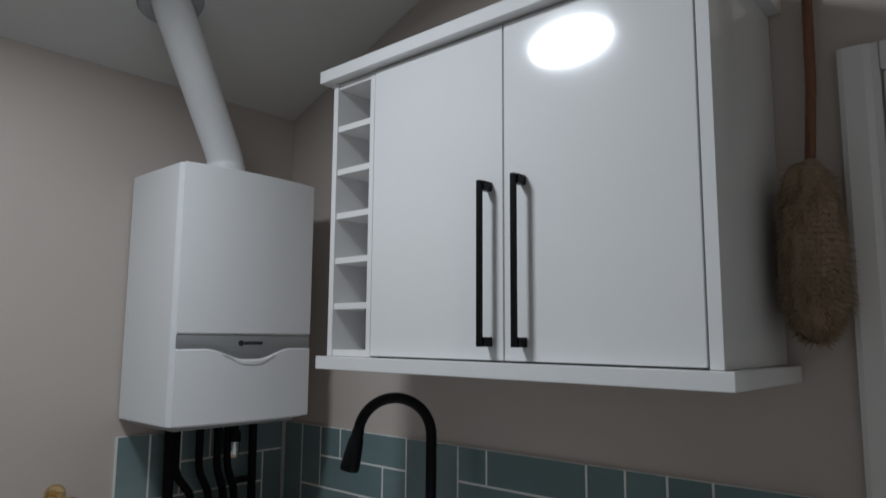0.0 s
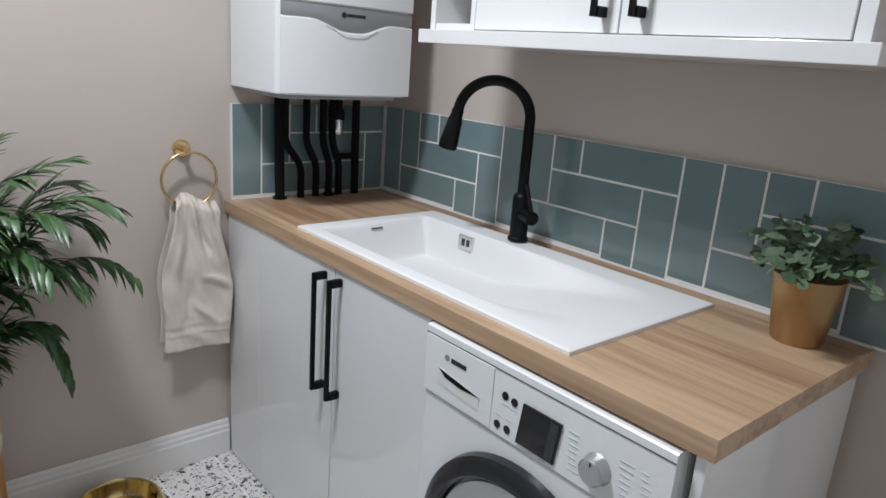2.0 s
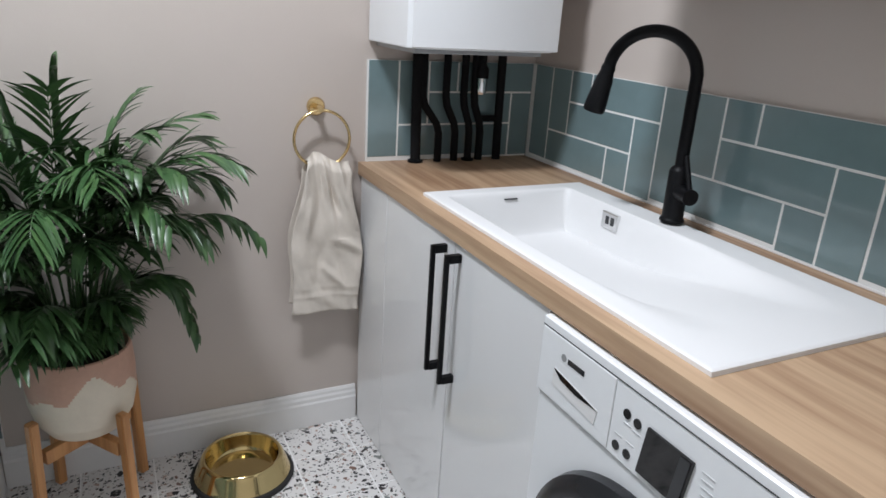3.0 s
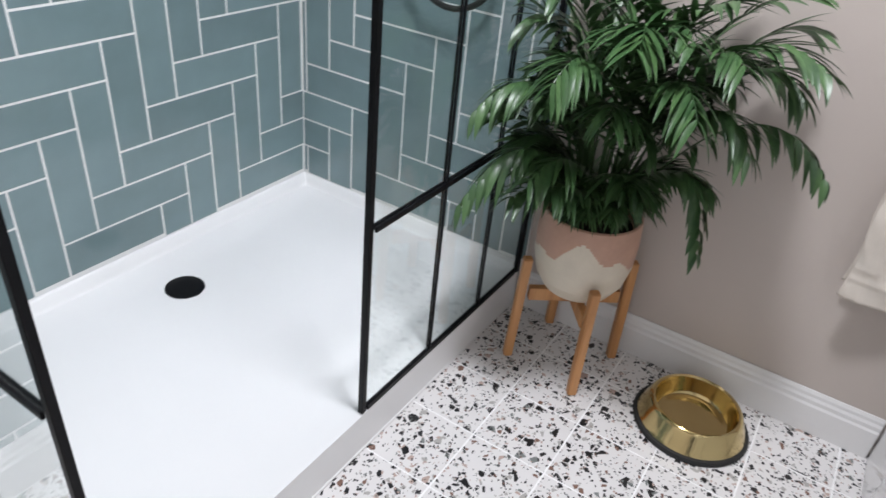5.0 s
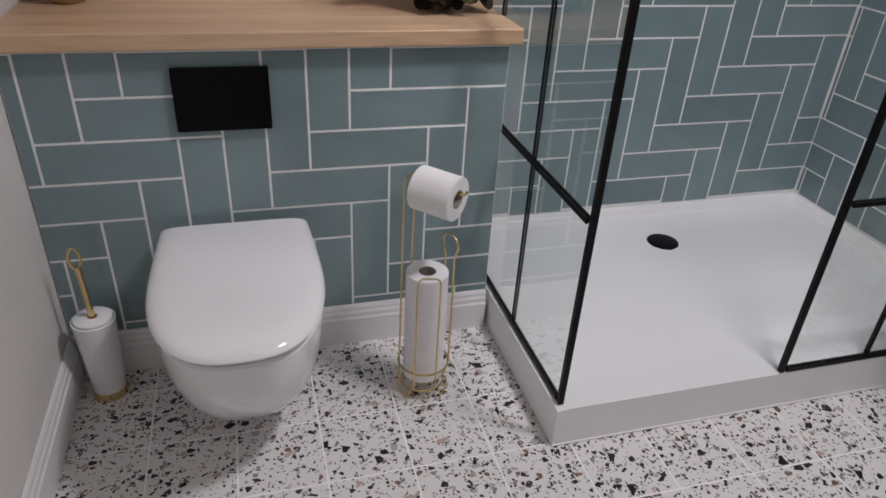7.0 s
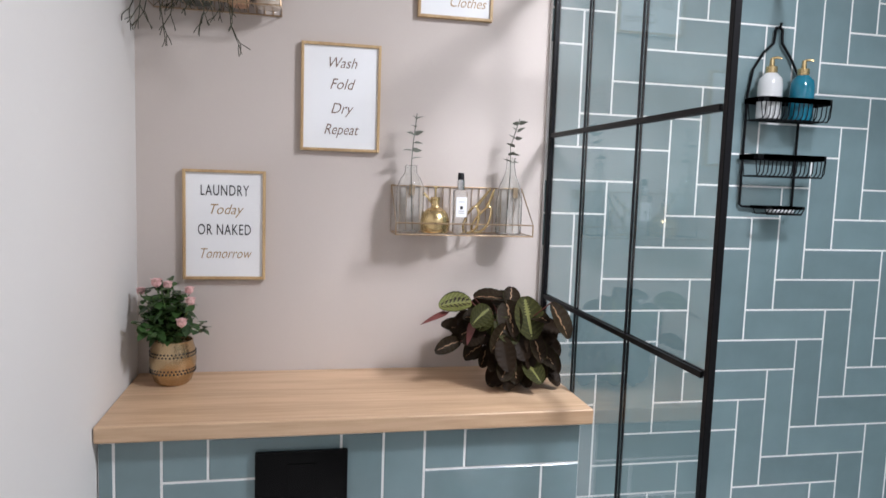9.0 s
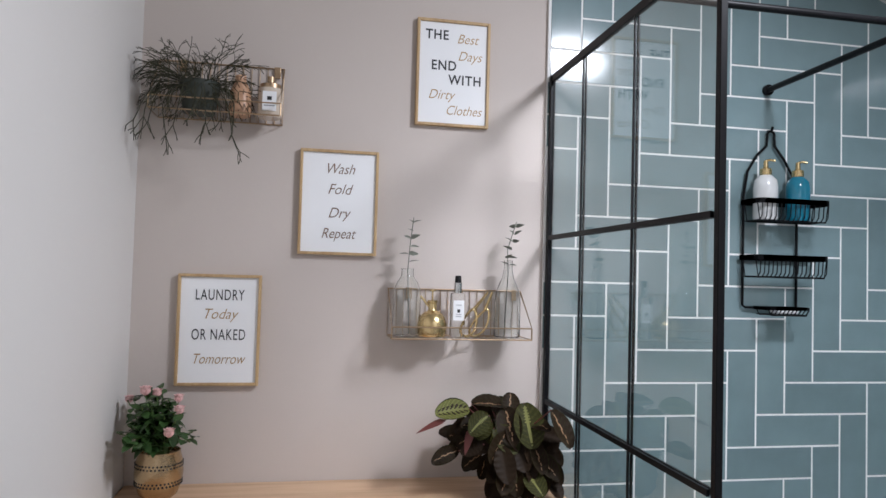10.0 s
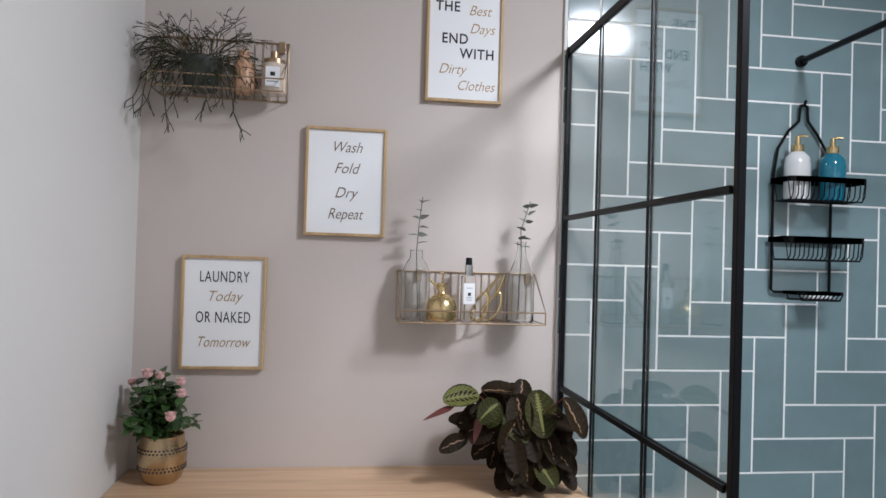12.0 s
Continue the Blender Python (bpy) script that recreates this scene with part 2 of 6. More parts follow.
M_PALM = leaf_mat("palm_leaf", (0.020, 0.060, 0.023), (0.085, 0.165, 0.056), 0.36)
M_STEM = leaf_mat("green_stem", (0.06, 0.12, 0.03), (0.12, 0.20, 0.06), 0.5)
M_EUC = leaf_mat("grey_green_leaf", (0.035, 0.075, 0.035), (0.17, 0.24, 0.15), 0.5)
M_DRYEUC = leaf_mat("dusty_grey_leaf", (0.09, 0.10, 0.075), (0.20, 0.21, 0.17), 0.6)
M_CACT = leaf_mat("dark_olive_stem", (0.016, 0.018, 0.007), (0.050, 0.046, 0.018), 0.7)
M_ROSE = leaf_mat("rose_leaf", (0.010, 0.032, 0.010), (0.055, 0.12, 0.028), 0.4)
M_PETAL = leaf_mat("pink_petal", (0.72, 0.36, 0.36), (0.86, 0.66, 0.62), 0.6)
M_MARD = leaf_mat("dark_maranta_leaf", (0.009, 0.006, 0.0035), (0.026, 0.015, 0.008), 0.5)
M_MARL = leaf_mat("pale_green_marking", (0.11, 0.11, 0.032), (0.18, 0.175, 0.055), 0.45)
M_MARV = leaf_mat("red_brown_leaf_back", (0.10, 0.022, 0.02), (0.16, 0.04, 0.03), 0.5)

# ---- mesh helpers ----
ORIG = {}


def thing(name, loc, label, category, group="", kind=""):
    ob = new(name)
    ob.empty_display_size = 0.05
    ob.location = loc
    ORIG[ob] = Vector(loc)
    return tagged(ob, label, category, group, kind)


def part(name, bm, material, parent=None, label="", smooth=False, loc=None):
    """One mesh object out of a bmesh in world places, under a thing or a part."""
    me = bpy.data.meshes.new(name)
    bmesh.ops.recalc_face_normals(bm, faces=bm.faces)
    org = ORIG[parent] if parent else Vector(loc or (0, 0, 0))
    bmesh.ops.translate(bm, verts=bm.verts, vec=-org)
    if smooth:
        for f in bm.faces:
            f.smooth = True
        for e in bm.edges:
            if len(e.link_faces) == 2 and e.calc_face_angle(0) > 0.7:
                e.smooth = False
    bm.to_mesh(me)
    bm.free()
    for mt in (material if isinstance(material, (list, tuple)) else [material]):
        me.materials.append(mt)
    ob = new(name, me)
    if parent:
        ob.parent = parent
    else:
        ob.location = org
    ORIG[ob] = org
    if label:
        tagged(ob, label)
    return ob


def single(name, bm, material, label, category, kind="", smooth=False, loc=None, group=""):
    return tagged(part(name, bm, material, None, "", smooth, loc), label, category, group, kind)


def box(x0, y0, z0, x1, y1, z1, bev=0.0, seg=2, bm=None):
    own = bm is None
    b2 = bmesh.new()
    bmesh.ops.create_cube(b2, size=1)
    for v in b2.verts:
        v.co = Vector(((x0 + x1) / 2 + v.co.x * abs(x1 - x0), (y0 + y1) / 2 + v.co.y * abs(y1 - y0), (z0 + z1) / 2 + v.co.z * abs(z1 - z0)))
    if bev:
        bmesh.ops.bevel(b2, geom=b2.edges[:], offset=bev, segments=seg, affect="EDGES", profile=0.5)
    return b2 if own else join(bm, b2)


def join(bm, b2, m=None):
    if m is not None:
        bmesh.ops.transform(b2, matrix=m, verts=b2.verts)
    me = bpy.data.meshes.new("tmp")
    b2.to_mesh(me)
    bm.from_mesh(me)
    b2.free()
    bpy.data.meshes.remove(me)
    return bm


def lathe(profile, centre, seg=40, bm=None):
    """Turns (radius, height) pairs round the upright through centre."""
    bm = bm or bmesh.new()
    cx, cy, cz = centre
    rings = []
    for r, z in profile:
        if r < 1e-5:
            rings.append([bm.verts.new((cx, cy, cz + z))])
        else:
            rings.append([bm.verts.new((cx + r * math.cos(2 * math.pi * i / seg), cy + r * math.sin(2 * math.pi * i / seg), cz + z)) for i in range(seg)])
    for a, b in zip(rings, rings[1:]):
        if len(a) == 1 and len(b) == 1:
            continue
        for i in range(seg):
            j = (i + 1) % seg
            if len(a) == 1:
                bm.faces.new((a[0], b[i], b[j]))
            elif len(b) == 1:
                bm.faces.new((a[i], a[j], b[0]))
            else:
                bm.faces.new((a[i], a[j], b[j], b[i]))
    return bm


def tube(points, r, seg=10, bm=None, closed=False, r1=None, caps=True):
    """A round bar along points; r to r1 tapers it."""
    bm = bm or bmesh.new()
    pts = [Vector(p) for p in points]
    n = len(pts)
    up = None
    rings = []
    for i, p in enumerate(pts):
        a = pts[(i - 1) % n] if closed else pts[max(i - 1, 0)]
        b = pts[(i + 1) % n] if closed else pts[min(i + 1, n - 1)]
        d = (b - a).normalized()
        if up is None:
            up = d.orthogonal().normalized()
        up = (up - d * up.dot(d)).normalized()
        side = d.cross(up)
        rr = r if r1 is None else r + (r1 - r) * i / (n - 1)
        rings.append([bm.verts.new(p + rr * (math.cos(2 * math.pi * k / seg) * up + math.sin(2 * math.pi * k / seg) * side)) for k in range(seg)])
    pairs = list(zip(rings, rings[1:])) + ([(rings[-1], rings[0])] if closed else [])
    for a, b in pairs:
        for k in range(seg):
            bm.faces.new((a[k], a[(k + 1) % seg], b[(k + 1) % seg], b[k]))
    if caps and not closed:
        bm.faces.new(rings[0][::-1])
        bm.faces.new(rings[-1])
    return bm


def arc(c, r, a0, a1, n, u, v):
    c, u, v = Vector(c), Vector(u), Vector(v)
    return [c + r * (math.cos(radians(a0 + (a1 - a0) * i / n)) * u + math.sin(radians(a0 + (a1 - a0) * i / n)) * v) for i in range(n + 1)]


def prism(outline, axis, a, b, bev=0.0, bm=None):
    """A straight moulding: a 2D outline carried along an axis (0, 1 or 2) from a to b."""
    bm = bm or bmesh.new()

    def at(p, t):
        q = list(p)
        q.insert(axis, t)
        return q
    n = len(outline)
    lo_, hi_ = [bm.verts.new(at(p, a)) for p in outline], [bm.verts.new(at(p, b)) for p in outline]
    for i in range(n):
        bm.faces.new((lo_[i], lo_[(i + 1) % n], hi_[(i + 1) % n], hi_[i]))
    bm.faces.new(lo_[::-1])
    bm.faces.new(hi_)
    if bev:
        bmesh.ops.bevel(bm, geom=bm.edges[:], offset=bev, segments=2, affect="EDGES")
    return bm


# ---- the large structure ----
T = 0.12


def ceil_at(x):
    return EAVE + SLOPE * x


FLOOR = single("floor", box(-T, RY - T, -0.1, RX + T, T, -0.0012), M_FGROUT, "terrazzo tiled floor, white with dark chips", "floor", "structure")
gable = [(-T, -0.1), (RX + T, -0.1), (RX + T, ceil_at(RX + T)), (-T, ceil_at(-T))]
WN = single("wall_north", prism(gable, 1, 0.0, T), M_WALL, "warm beige painted wall behind the sink", "wall", "structure")
WS = single("wall_south", prism(gable, 1, RY - T, RY), M_WALL, "warm beige painted wall with pictures", "wall", "structure")
WW = single("wall_west", box(-T, RY, -0.1, 0, 0, EAVE), M_WALL, "warm beige painted wall with boiler and towel ring", "wall", "structure")
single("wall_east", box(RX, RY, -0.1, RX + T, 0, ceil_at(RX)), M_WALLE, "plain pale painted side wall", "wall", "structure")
single("ceiling", prism([(-T, ceil_at(-T)), (RX + T, ceil_at(RX + T)), (RX + T, ceil_at(RX + T) + 0.1), (-T, ceil_at(-T) + 0.1)], 1, RY - T, T), M_CEIL, "sloping white painted ceiling", "ceiling", "structure")
TX, TY, TZ = 1.430, -1.660, 0.118      # free corner of the shower tray
BOXY = -2.189                           # masonry face of the low wall, tiles proud of it
SHZ = 0.900
LOWW = single("low_wall", box(TX + 0.010, RY + 0.002, 0, RX - 0.002, BOXY, SHZ - 0.040), M_GROUT, "low tiled box wall behind the toilet", "wall", "structure")


def skirting(axis, a, b, face, out, h=0.128):
    """A moulded board: face is the wall's place, out the side it stands on."""
    d = [(0.001, 0.0), (0.016, 0.0), (0.016, h * 0.66), (0.0125, h * 0.71), (0.0125, h * 0.80), (0.009, h * 0.86), (0.0085, h * 0.93), (0.005, h), (0.001, h)]
    pts = [(face + out * x, z) for x, z in d]
    return single("baseboard", prism(pts, axis, a, b), M_TRIM, "white gloss painted moulded skirting board", "skirting board", "structure")


skirting(1, TY + 0.003, -0.612, 0.0, 1)
skirting(0, TX + 0.012, RX - 0.018, BOXY + 0.010, 1)
skirting(1, BOXY + 0.028, -0.002, RX, -1)

# the doorway beside the sink
door = thing("door_1", (2.19, 0, 0), "white painted panel door in its frame", "door", kind="structure")
part("architrave", prism([(1.815, -0.002), (1.815, -0.018), (1.825, -0.022), (1.86, -0.020), (1.872, -0.014), (1.885, -0.014), (1.885, -0.002)], 2, 0, 2.085), M_TRIM, door)
part("architrave", prism([(2.55, -0.002), (2.55, -0.018), (2.54, -0.022), (2.505, -0.020), (2.495, -0.014), (2.48, -0.014), (2.48, -0.002)], 2, 0, 2.085), M_TRIM, door)
part("architrave", box(1.886, -0.018, 2.03, 2.479, -0.002, 2.085, 0.003), M_TRIM, door)
leaf = part("door_leaf", box(1.89, -0.008, 0.005, 2.475, -0.0015, 2.026, 0.001), M_TRIM, door)
for z0, z1 in ((0.2, 0.9), (1.05, 1.85)):
    part("panel", box(1.98, -0.013, z0, 2.385, -0.009, z1, 0.002), M_TRIM, leaf)

# ---- camera-near fittings: sink side ----
# worktop
wt = thing("worktop", (0.85, -0.3, 0.872), "oak-effect laminate worktop with square edge", "worktop")
bm = bmesh.new()
xs_, ys_ = (0.003, 0.440, 1.380, 1.705), (-0.614, -0.548, -0.100, -0.0125)
vg = [[[bm.verts.new((x, y, z)) for z in (0.872, 0.910)] for y in ys_] for x in xs_]
for i in range(3):
    for j in range(3):
        if (i, j) != (1, 1):
            for k in (0, 1):
                bm.faces.new((vg[i][j][k], vg[i + 1][j][k], vg[i + 1][j + 1][k], vg[i][j + 1][k]))
for i in range(3):
    for j in (0, 3):
        bm.faces.new((vg[i][j][0], vg[i + 1][j][0], vg[i + 1][j][1], vg[i][j][1]))
        bm.faces.new((vg[j][i][0], vg[j][i + 1][0], vg[j][i + 1][1], vg[j][i][1]))
for a, b in (((1, 1), (2, 1)), ((2, 1), (2, 2)), ((2, 2), (1, 2)), ((1, 2), (1, 1))):
    bm.faces.new((vg[a[0]][a[1]][0], vg[b[0]][b[1]][0], vg[b[0]][b[1]][1], vg[a[0]][a[1]][1]))
rim = [e for e in bm.edges if len(e.link_faces) == 2 and e.calc_face_angle(0) > 1 and (all(v.co.y < -0.6 for v in e.verts) or all(v.co.x > 1.69 for v in e.verts))]
bmesh.ops.bevel(bm, geom=rim, offset=0.003, segments=3, affect="EDGES")
part("top", bm, M_OAK, wt)
part("sealant", box(0.012, -0.0165, 0.9105, 1.70, -0.0118, 0.916, 0.001), M_TRIM, wt, "white silicone bead")


def smooth01(t):
    t = max(0.0, min(1.0, t))
    return t * t * (3 - 2 * t)


def sink_z(x, y):
    """Height of the sink's face: a flat rim, a deep bowl at the west end, a drainer that slopes into it."""
    x0, x1, y0, y1 = 0.414, 1.400, -0.577, -0.078
    deep = 0.004 + 0.112 * (1 - smooth01((x - 0.70) / 0.66))
    wide = 0.045 + 0.07 * smooth01((x - 0.75) / 0.5)
    ex = min(smooth01((x - x0 - 0.045) / 0.045), smooth01((x1 - 0.035 - x) / 0.12))
    ey = min(smooth01((y - y0 - 0.042) / wide), smooth01((y1 - 0.075 - y) / (wide - 0.023)))
    rim_ = min(x - x0, x1 - x, y - y0, y1 - y)
    return 0.9195 - deep * ex * ey - 0.0022 * max(0.0, 1 - rim_ / 0.005) ** 2


sink = thing("sink", (0.9, -0.32, 0.91), "white ceramic inset sink with wide sloping drainer", "sink")
bm = bmesh.new()
NX, NY = 220, 120
grid = [[bm.verts.new((0.414 + 0.986 * i / NX, -0.577 + 0.499 * j / NY, sink_z(0.414 + 0.986 * i / NX, -0.577 + 0.499 * j / NY))) for j in range(NY + 1)] for i in range(NX + 1)]
for i in range(NX):
    for j in range(NY):
        bm.faces.new((grid[i][j], grid[i + 1][j], grid[i + 1][j + 1], grid[i][j + 1]))
edge = [e for e in bm.edges if e.is_boundary]
ext = bmesh.ops.extrude_edge_only(bm, edges=edge)
for v in [g for g in ext["geom"] if isinstance(g, bmesh.types.BMVert)]:
    v.co.z = 0.9095
    v.co.x += 0.0015 * (1 if v.co.x > 0.9 else -1) * (abs(v.co.x - 0.907) > 0.492)
part("basin", bm, M_SINK, sink, "", True)
ov = part("overflow_plate", box(0.640, -0.1690, 0.862, 0.700, -0.1545, 0.905, 0.002), M_CHROME, sink, "square chrome overflow cover")
for x in (0.657, 0.677):
    part("slot", box(x, -0.1705, 0.875, x + 0.011, -0.1691, 0.895), M_DARK, ov, "dark overflow slot")
part("overflow_slit", box(0.470, -0.365, 0.8990, 0.4755, -0.325, 0.9020, 0.0005), M_DARK, sink, "narrow dark overflow slit")

# tap
tap = thing("kitchen_tap", (0.818, -0.106, 0.925), "matt black pull-down kitchen mixer tap", "tap")
TB = Vector((0.818, -0.106, 0.925))
out = Vector((-0.147, -0.145, 0)).normalized()
part("base", lathe([(0, 0), (0.029, 0), (0.029, 0.006), (0.025, 0.010), (0.025, 0.120), (0.022, 0.128), (0.0145, 0.134)], TB, 32), M_BLACK, tap, "", True)
top = TB + Vector((0, 0, 0.33))
R = 0.098
pts = [TB + Vector((0, 0, 0.12)), TB + Vector((0, 0, 0.22))] + arc(top + out * R, R, 180, 9, 28, out, (0, 0, 1))
part("spout", tube(pts, 0.0145, 16), M_BLACK, tap, "", True)
e0 = Vector(pts[-1])
dn = (Vector(pts[-1]) - Vector(pts[-2])).normalized()
bm = bmesh.new()
prof = [(0.0155, 0.0), (0.017, 0.006), (0.016, 0.014), (0.020, 0.03), (0.025, 0.085), (0.026, 0.105), (0.023, 0.110), (0, 0.110)]
lathe(prof, (0, 0, 0), 24, bm)
bmesh.ops.transform(bm, matrix=Matrix.Translation(e0) @ dn.to_track_quat("Z", "Y").to_matrix().to_4x4(), verts=bm.verts)
part("spray_head", bm, M_BLACK, tap, "", True)
side = Vector((0.80, -0.25, 0)).normalized()
c0 = TB + Vector((0, 0, 0.075))
part("valve", tube([c0, c0 + side * 0.045, c0 + side * 0.068], 0.019, 20), M_BLACK, tap, "", True)
part("lever", tube([c0 + side * 0.060 + Vector((0, 0, 0.01)), c0 + side * 0.035 + Vector((0, 0, 0.055)), c0 + side * 0.018 + Vector((0, 0, 0.085))], 0.006, 10), M_BLACK, tap, "", True)


def bar_handle(parent, x, z0, z1, y):
    """A square black bar on two end blocks, standing off a door at y."""
    h = part("handle", box(x - 0.0052, y - 0.040, z0, x + 0.0052, y - 0.029, z1, 0.0012), M_BLACK, parent, "square matt black bar handle")
    for z in (z0, z1 - 0.020):
        part("block", box(x - 0.006, y - 0.030, z, x + 0.008, y - 0.0005, z + 0.020, 0.001), M_BLACK, h)
    return h


# base cabinet
bc = thing("base_cabinet", (0.53, -0.3, 0), "white gloss two-door sink cabinet with black bar handles", "cabinet")
part("body", box(0.018, -0.575, 0.150, 1.052, -0.03, 0.765, 0.001), M_CARC, bc)
part("front_rail", box(0.018, -0.575, 0.767, 1.052, -0.557, 0.8705, 0.001), M_CARC, bc)
part("plinth", box(0.018, -0.572, 0.0, 1.052, -0.555, 0.148, 0.001), M_GLOSS, bc)
part("filler_panel", box(0.018, -0.608, 0.004, 0.239, -0.577, 0.868, 0.0012), M_GLOSS, bc)
d1 = part("cabinet_door", box(0.242, -0.608, 0.004, 0.669, -0.577, 0.868, 0.0015), M_GLOSS, bc)
d2 = part("cabinet_door", box(0.673, -0.608, 0.004, 1.056, -0.577, 0.868, 0.0015), M_GLOSS, bc)
bar_handle(d1, 0.627, 0.522, 0.851, -0.6085)
bar_handle(d2, 0.701, 0.522, 0.851, -0.6085)
single("end_panel", box(1.672, -0.602, 0.0, 1.690, -0.02, 0.8712, 0.001), M_GLOSS, "white gloss end panel under the worktop", "panel")

# washing machine
wm = thing("washing_machine", (1.36, -0.3, 0), "white front-loading washing machine with dark grey door ring", "washing machine")
WY = -0.625
part("casing", box(1.066, -0.598, 0.0, 1.656, -0.03, 0.866, 0.006), M_BOIL, wm)
part("front_panel", box(1.066, WY + 0.004, 0.02, 1.656, -0.5985, 0.714, 0.008, 3), M_BOIL, wm)
cp = part("control_panel", prism([(WY, 0.717), (WY + 0.004, 0.717), (-0.5985, 0.717), (-0.5985, 0.865), (WY + 0.004, 0.865), (WY + 0.0008, 0.8625)], 0, 1.066, 1.656), M_BOIL, wm)
dr = part("detergent_drawer", box(1.070, WY - 0.0018, 0.720, 1.272, WY + 0.004, 0.846, 0.0008), M_BOIL, wm)
part("grip", prism([(1.113, 0.750), (1.236, 0.741), (1.240, 0.769), (1.116, 0.784)], 1, WY - 0.0030, WY - 0.0019), M_TRIM, dr, "recessed drawer grip")
# shade under the recess's upper edge, laid on as a flat black strip
gp = [(1.116 + 0.124 * i / 12, 0.784 - 0.015 * i / 12) for i in range(13)]
slot = [(x, z - 0.011 * min(1.0, 6 * i / 12, 2.2 * (1 - i / 12))) for i, (x, z) in enumerate(gp)][11:0:-1]
part("grip_shadow", prism(gp + slot, 1, WY - 0.0040, WY - 0.0031), M_SCREEN, dr, "black strip for the shaded slot over the drawer grip")
part("seam", box(1.0665, WY - 0.0004, 0.8475, 1.6555, WY + 0.003, 0.8490), M_DARK, cp, "thin dark seam")
part("badge", box(1.150, WY - 0.0026, 0.808, 1.196, WY - 0.0019, 0.818), M_DARK, dr, "dark lettering bar")
bm = bmesh.new()
tube([(1.138, WY - 0.0019, 0.814), (1.138, WY - 0.0026, 0.814)], 0.007, 20, bm)
part("badge", bm, M_STRIPE, dr, "small grey round badge")
for x, z in ((1.305, 0.803), (1.329, 0.800), (1.291, 0.738), (1.317, 0.738)):
    part("button", tube([(x, WY + 0.002, z), (x, WY - 0.0008, z), (x, WY - 0.0014, z)], 0.0082, 20), M_SCREEN, cp, "small round dark button")
part("display", prism([(1.343, 0.727), (1.434, 0.727), (1.444, 0.810), (1.353, 0.810)], 1, WY - 0.0035, WY + 0.001), M_SCREEN, cp, "black glossy display")
part("display_edge", prism([(1.412, 0.730), (1.431, 0.730), (1.440, 0.807), (1.421, 0.807)], 1, WY - 0.0048, WY - 0.0037), M_DARK, cp, "dark grey display strip")
bm = lathe([(0, 0.022), (0.021, 0.022), (0.0245, 0.019), (0.0255, 0.004), (0.0285, 0.0), (0, 0)], (0, 0, 0), 40)
bmesh.ops.transform(bm, matrix=Matrix.Translation((1.523, WY, 0.767)) @ Matrix.Rotation(radians(90), 4, "X"), verts=bm.verts)
kn = part("programme_knob", bm, M_SATIN, cp, "silver round programme knob", True)
part("pointer", box(1.5222, WY - 0.0236, 0.779, 1.5242, WY - 0.0222, 0.787), M_DARK, kn)
rnd = random.Random(4)
for cx, n, wid in ((1.470, 7, 0.032), (1.575, 6, 0.03), (1.615, 4, 0.02)):
    for k in range(n):
        w = wid * rnd.uniform(0.6, 1)
        part("lettering", box(cx - 0.012 + 0.0012 * k, WY - 0.0006, 0.805 - k * 0.0115, cx - 0.012 + w, WY + 0.0005, 0.8073 - k * 0.0115), M_FAINT, cp, "tiny grey programme lettering bar")
for x, z in ((1.300, 0.785), (1.322, 0.783), (1.285, 0.757), (1.312, 0.757), (1.370, 0.720), (1.398, 0.720)):
    part("lettering", box(x, WY - 0.0006, z, x + 0.016, WY + 0.0005, z + 0.0018), M_FAINT, cp, "tiny grey lettering bar")


def facing(profile, x, y, z, seg=64):
    """A turned ring whose axis points out of the north furniture, towards the room."""
    b2 = lathe(profile, (0, 0, 0), seg)
    bmesh.ops.transform(b2, matrix=Matrix.Translation((x, y, z)) @ Matrix.Rotation(radians(90), 4, "X"), verts=b2.verts)
    return b2


dd = part("porthole_door", facing([(0.255, 0.0), (0.252, 0.018), (0.236, 0.030), (0.216, 0.032), (0.209, 0.024), (0.207, 0.0)], 1.36, WY + 0.004, 0.425), mat("graphite_plastic", (0.045, 0.046, 0.05), 0.24, 0.5, vary=0.1, scale=10), wm, "dark grey glossy door ring", True)
part("inner_ring", facing([(0.201, 0.0), (0.201, 0.016), (0.16, 0.012), (0.150, 0.004), (0.150, -0.0)], 1.36, WY + 0.004, 0.425), M_INNER, dd, "silver grey inner door ring", True)
part("door_glass", facing([(0.149, 0.012), (0.12, 0.0), (0.06, -0.004), (0, -0.005)], 1.36, WY + 0.003, 0.425), M_SCREEN, dd, "dark door glass bowl", True)

# wall cabinet with bottle rack
wc = thing("wall_cabinet", (1.18, -0.18, 1.436), "white gloss wall cabinet with bottle rack and black handles", "cabinet")
X0, X1 = 0.672, 1.690
part("end_panel", box(X0, -0.352, 1.467, X0 + 0.018, -0.002, 2.2, 0.0008), M_GLOSS, wc)
part("end_panel", box(1.666, -0.352, 1.467, X1, -0.002, 2.2, 0.0008), M_GLOSS, wc)
part("end_panel", box(0.818, -0.350, 1.467, 0.834, -0.002, 2.2, 0.0008), M_GLOSS, wc)
part("back_panel", box(X0 + 0.019, -0.012, 1.467, 0.817, -0.003, 2.2), M_CARC, wc)
part("carcass", box(0.8345, -0.330, 1.467, 1.6655, -0.003, 2.2), M_CARC, wc)
NR = 6
for k in range(NR + 1):
    z = 1.467 + k * (2.2 - 0.018 - 1.467) / NR
    sh = part("rack_shelf", box(X0 + 0.0185, -0.348, z, 0.8175, -0.0125, z + 0.016, 0.0008), M_CARC, wc)
    if 0 < k:
        part("bolt", tube([(0.745, -0.25, z - 0.011), (0.745, -0.25, z - 0.0005)], 0.005, 10), M_DARK, sh, "small dark fixing bolt")
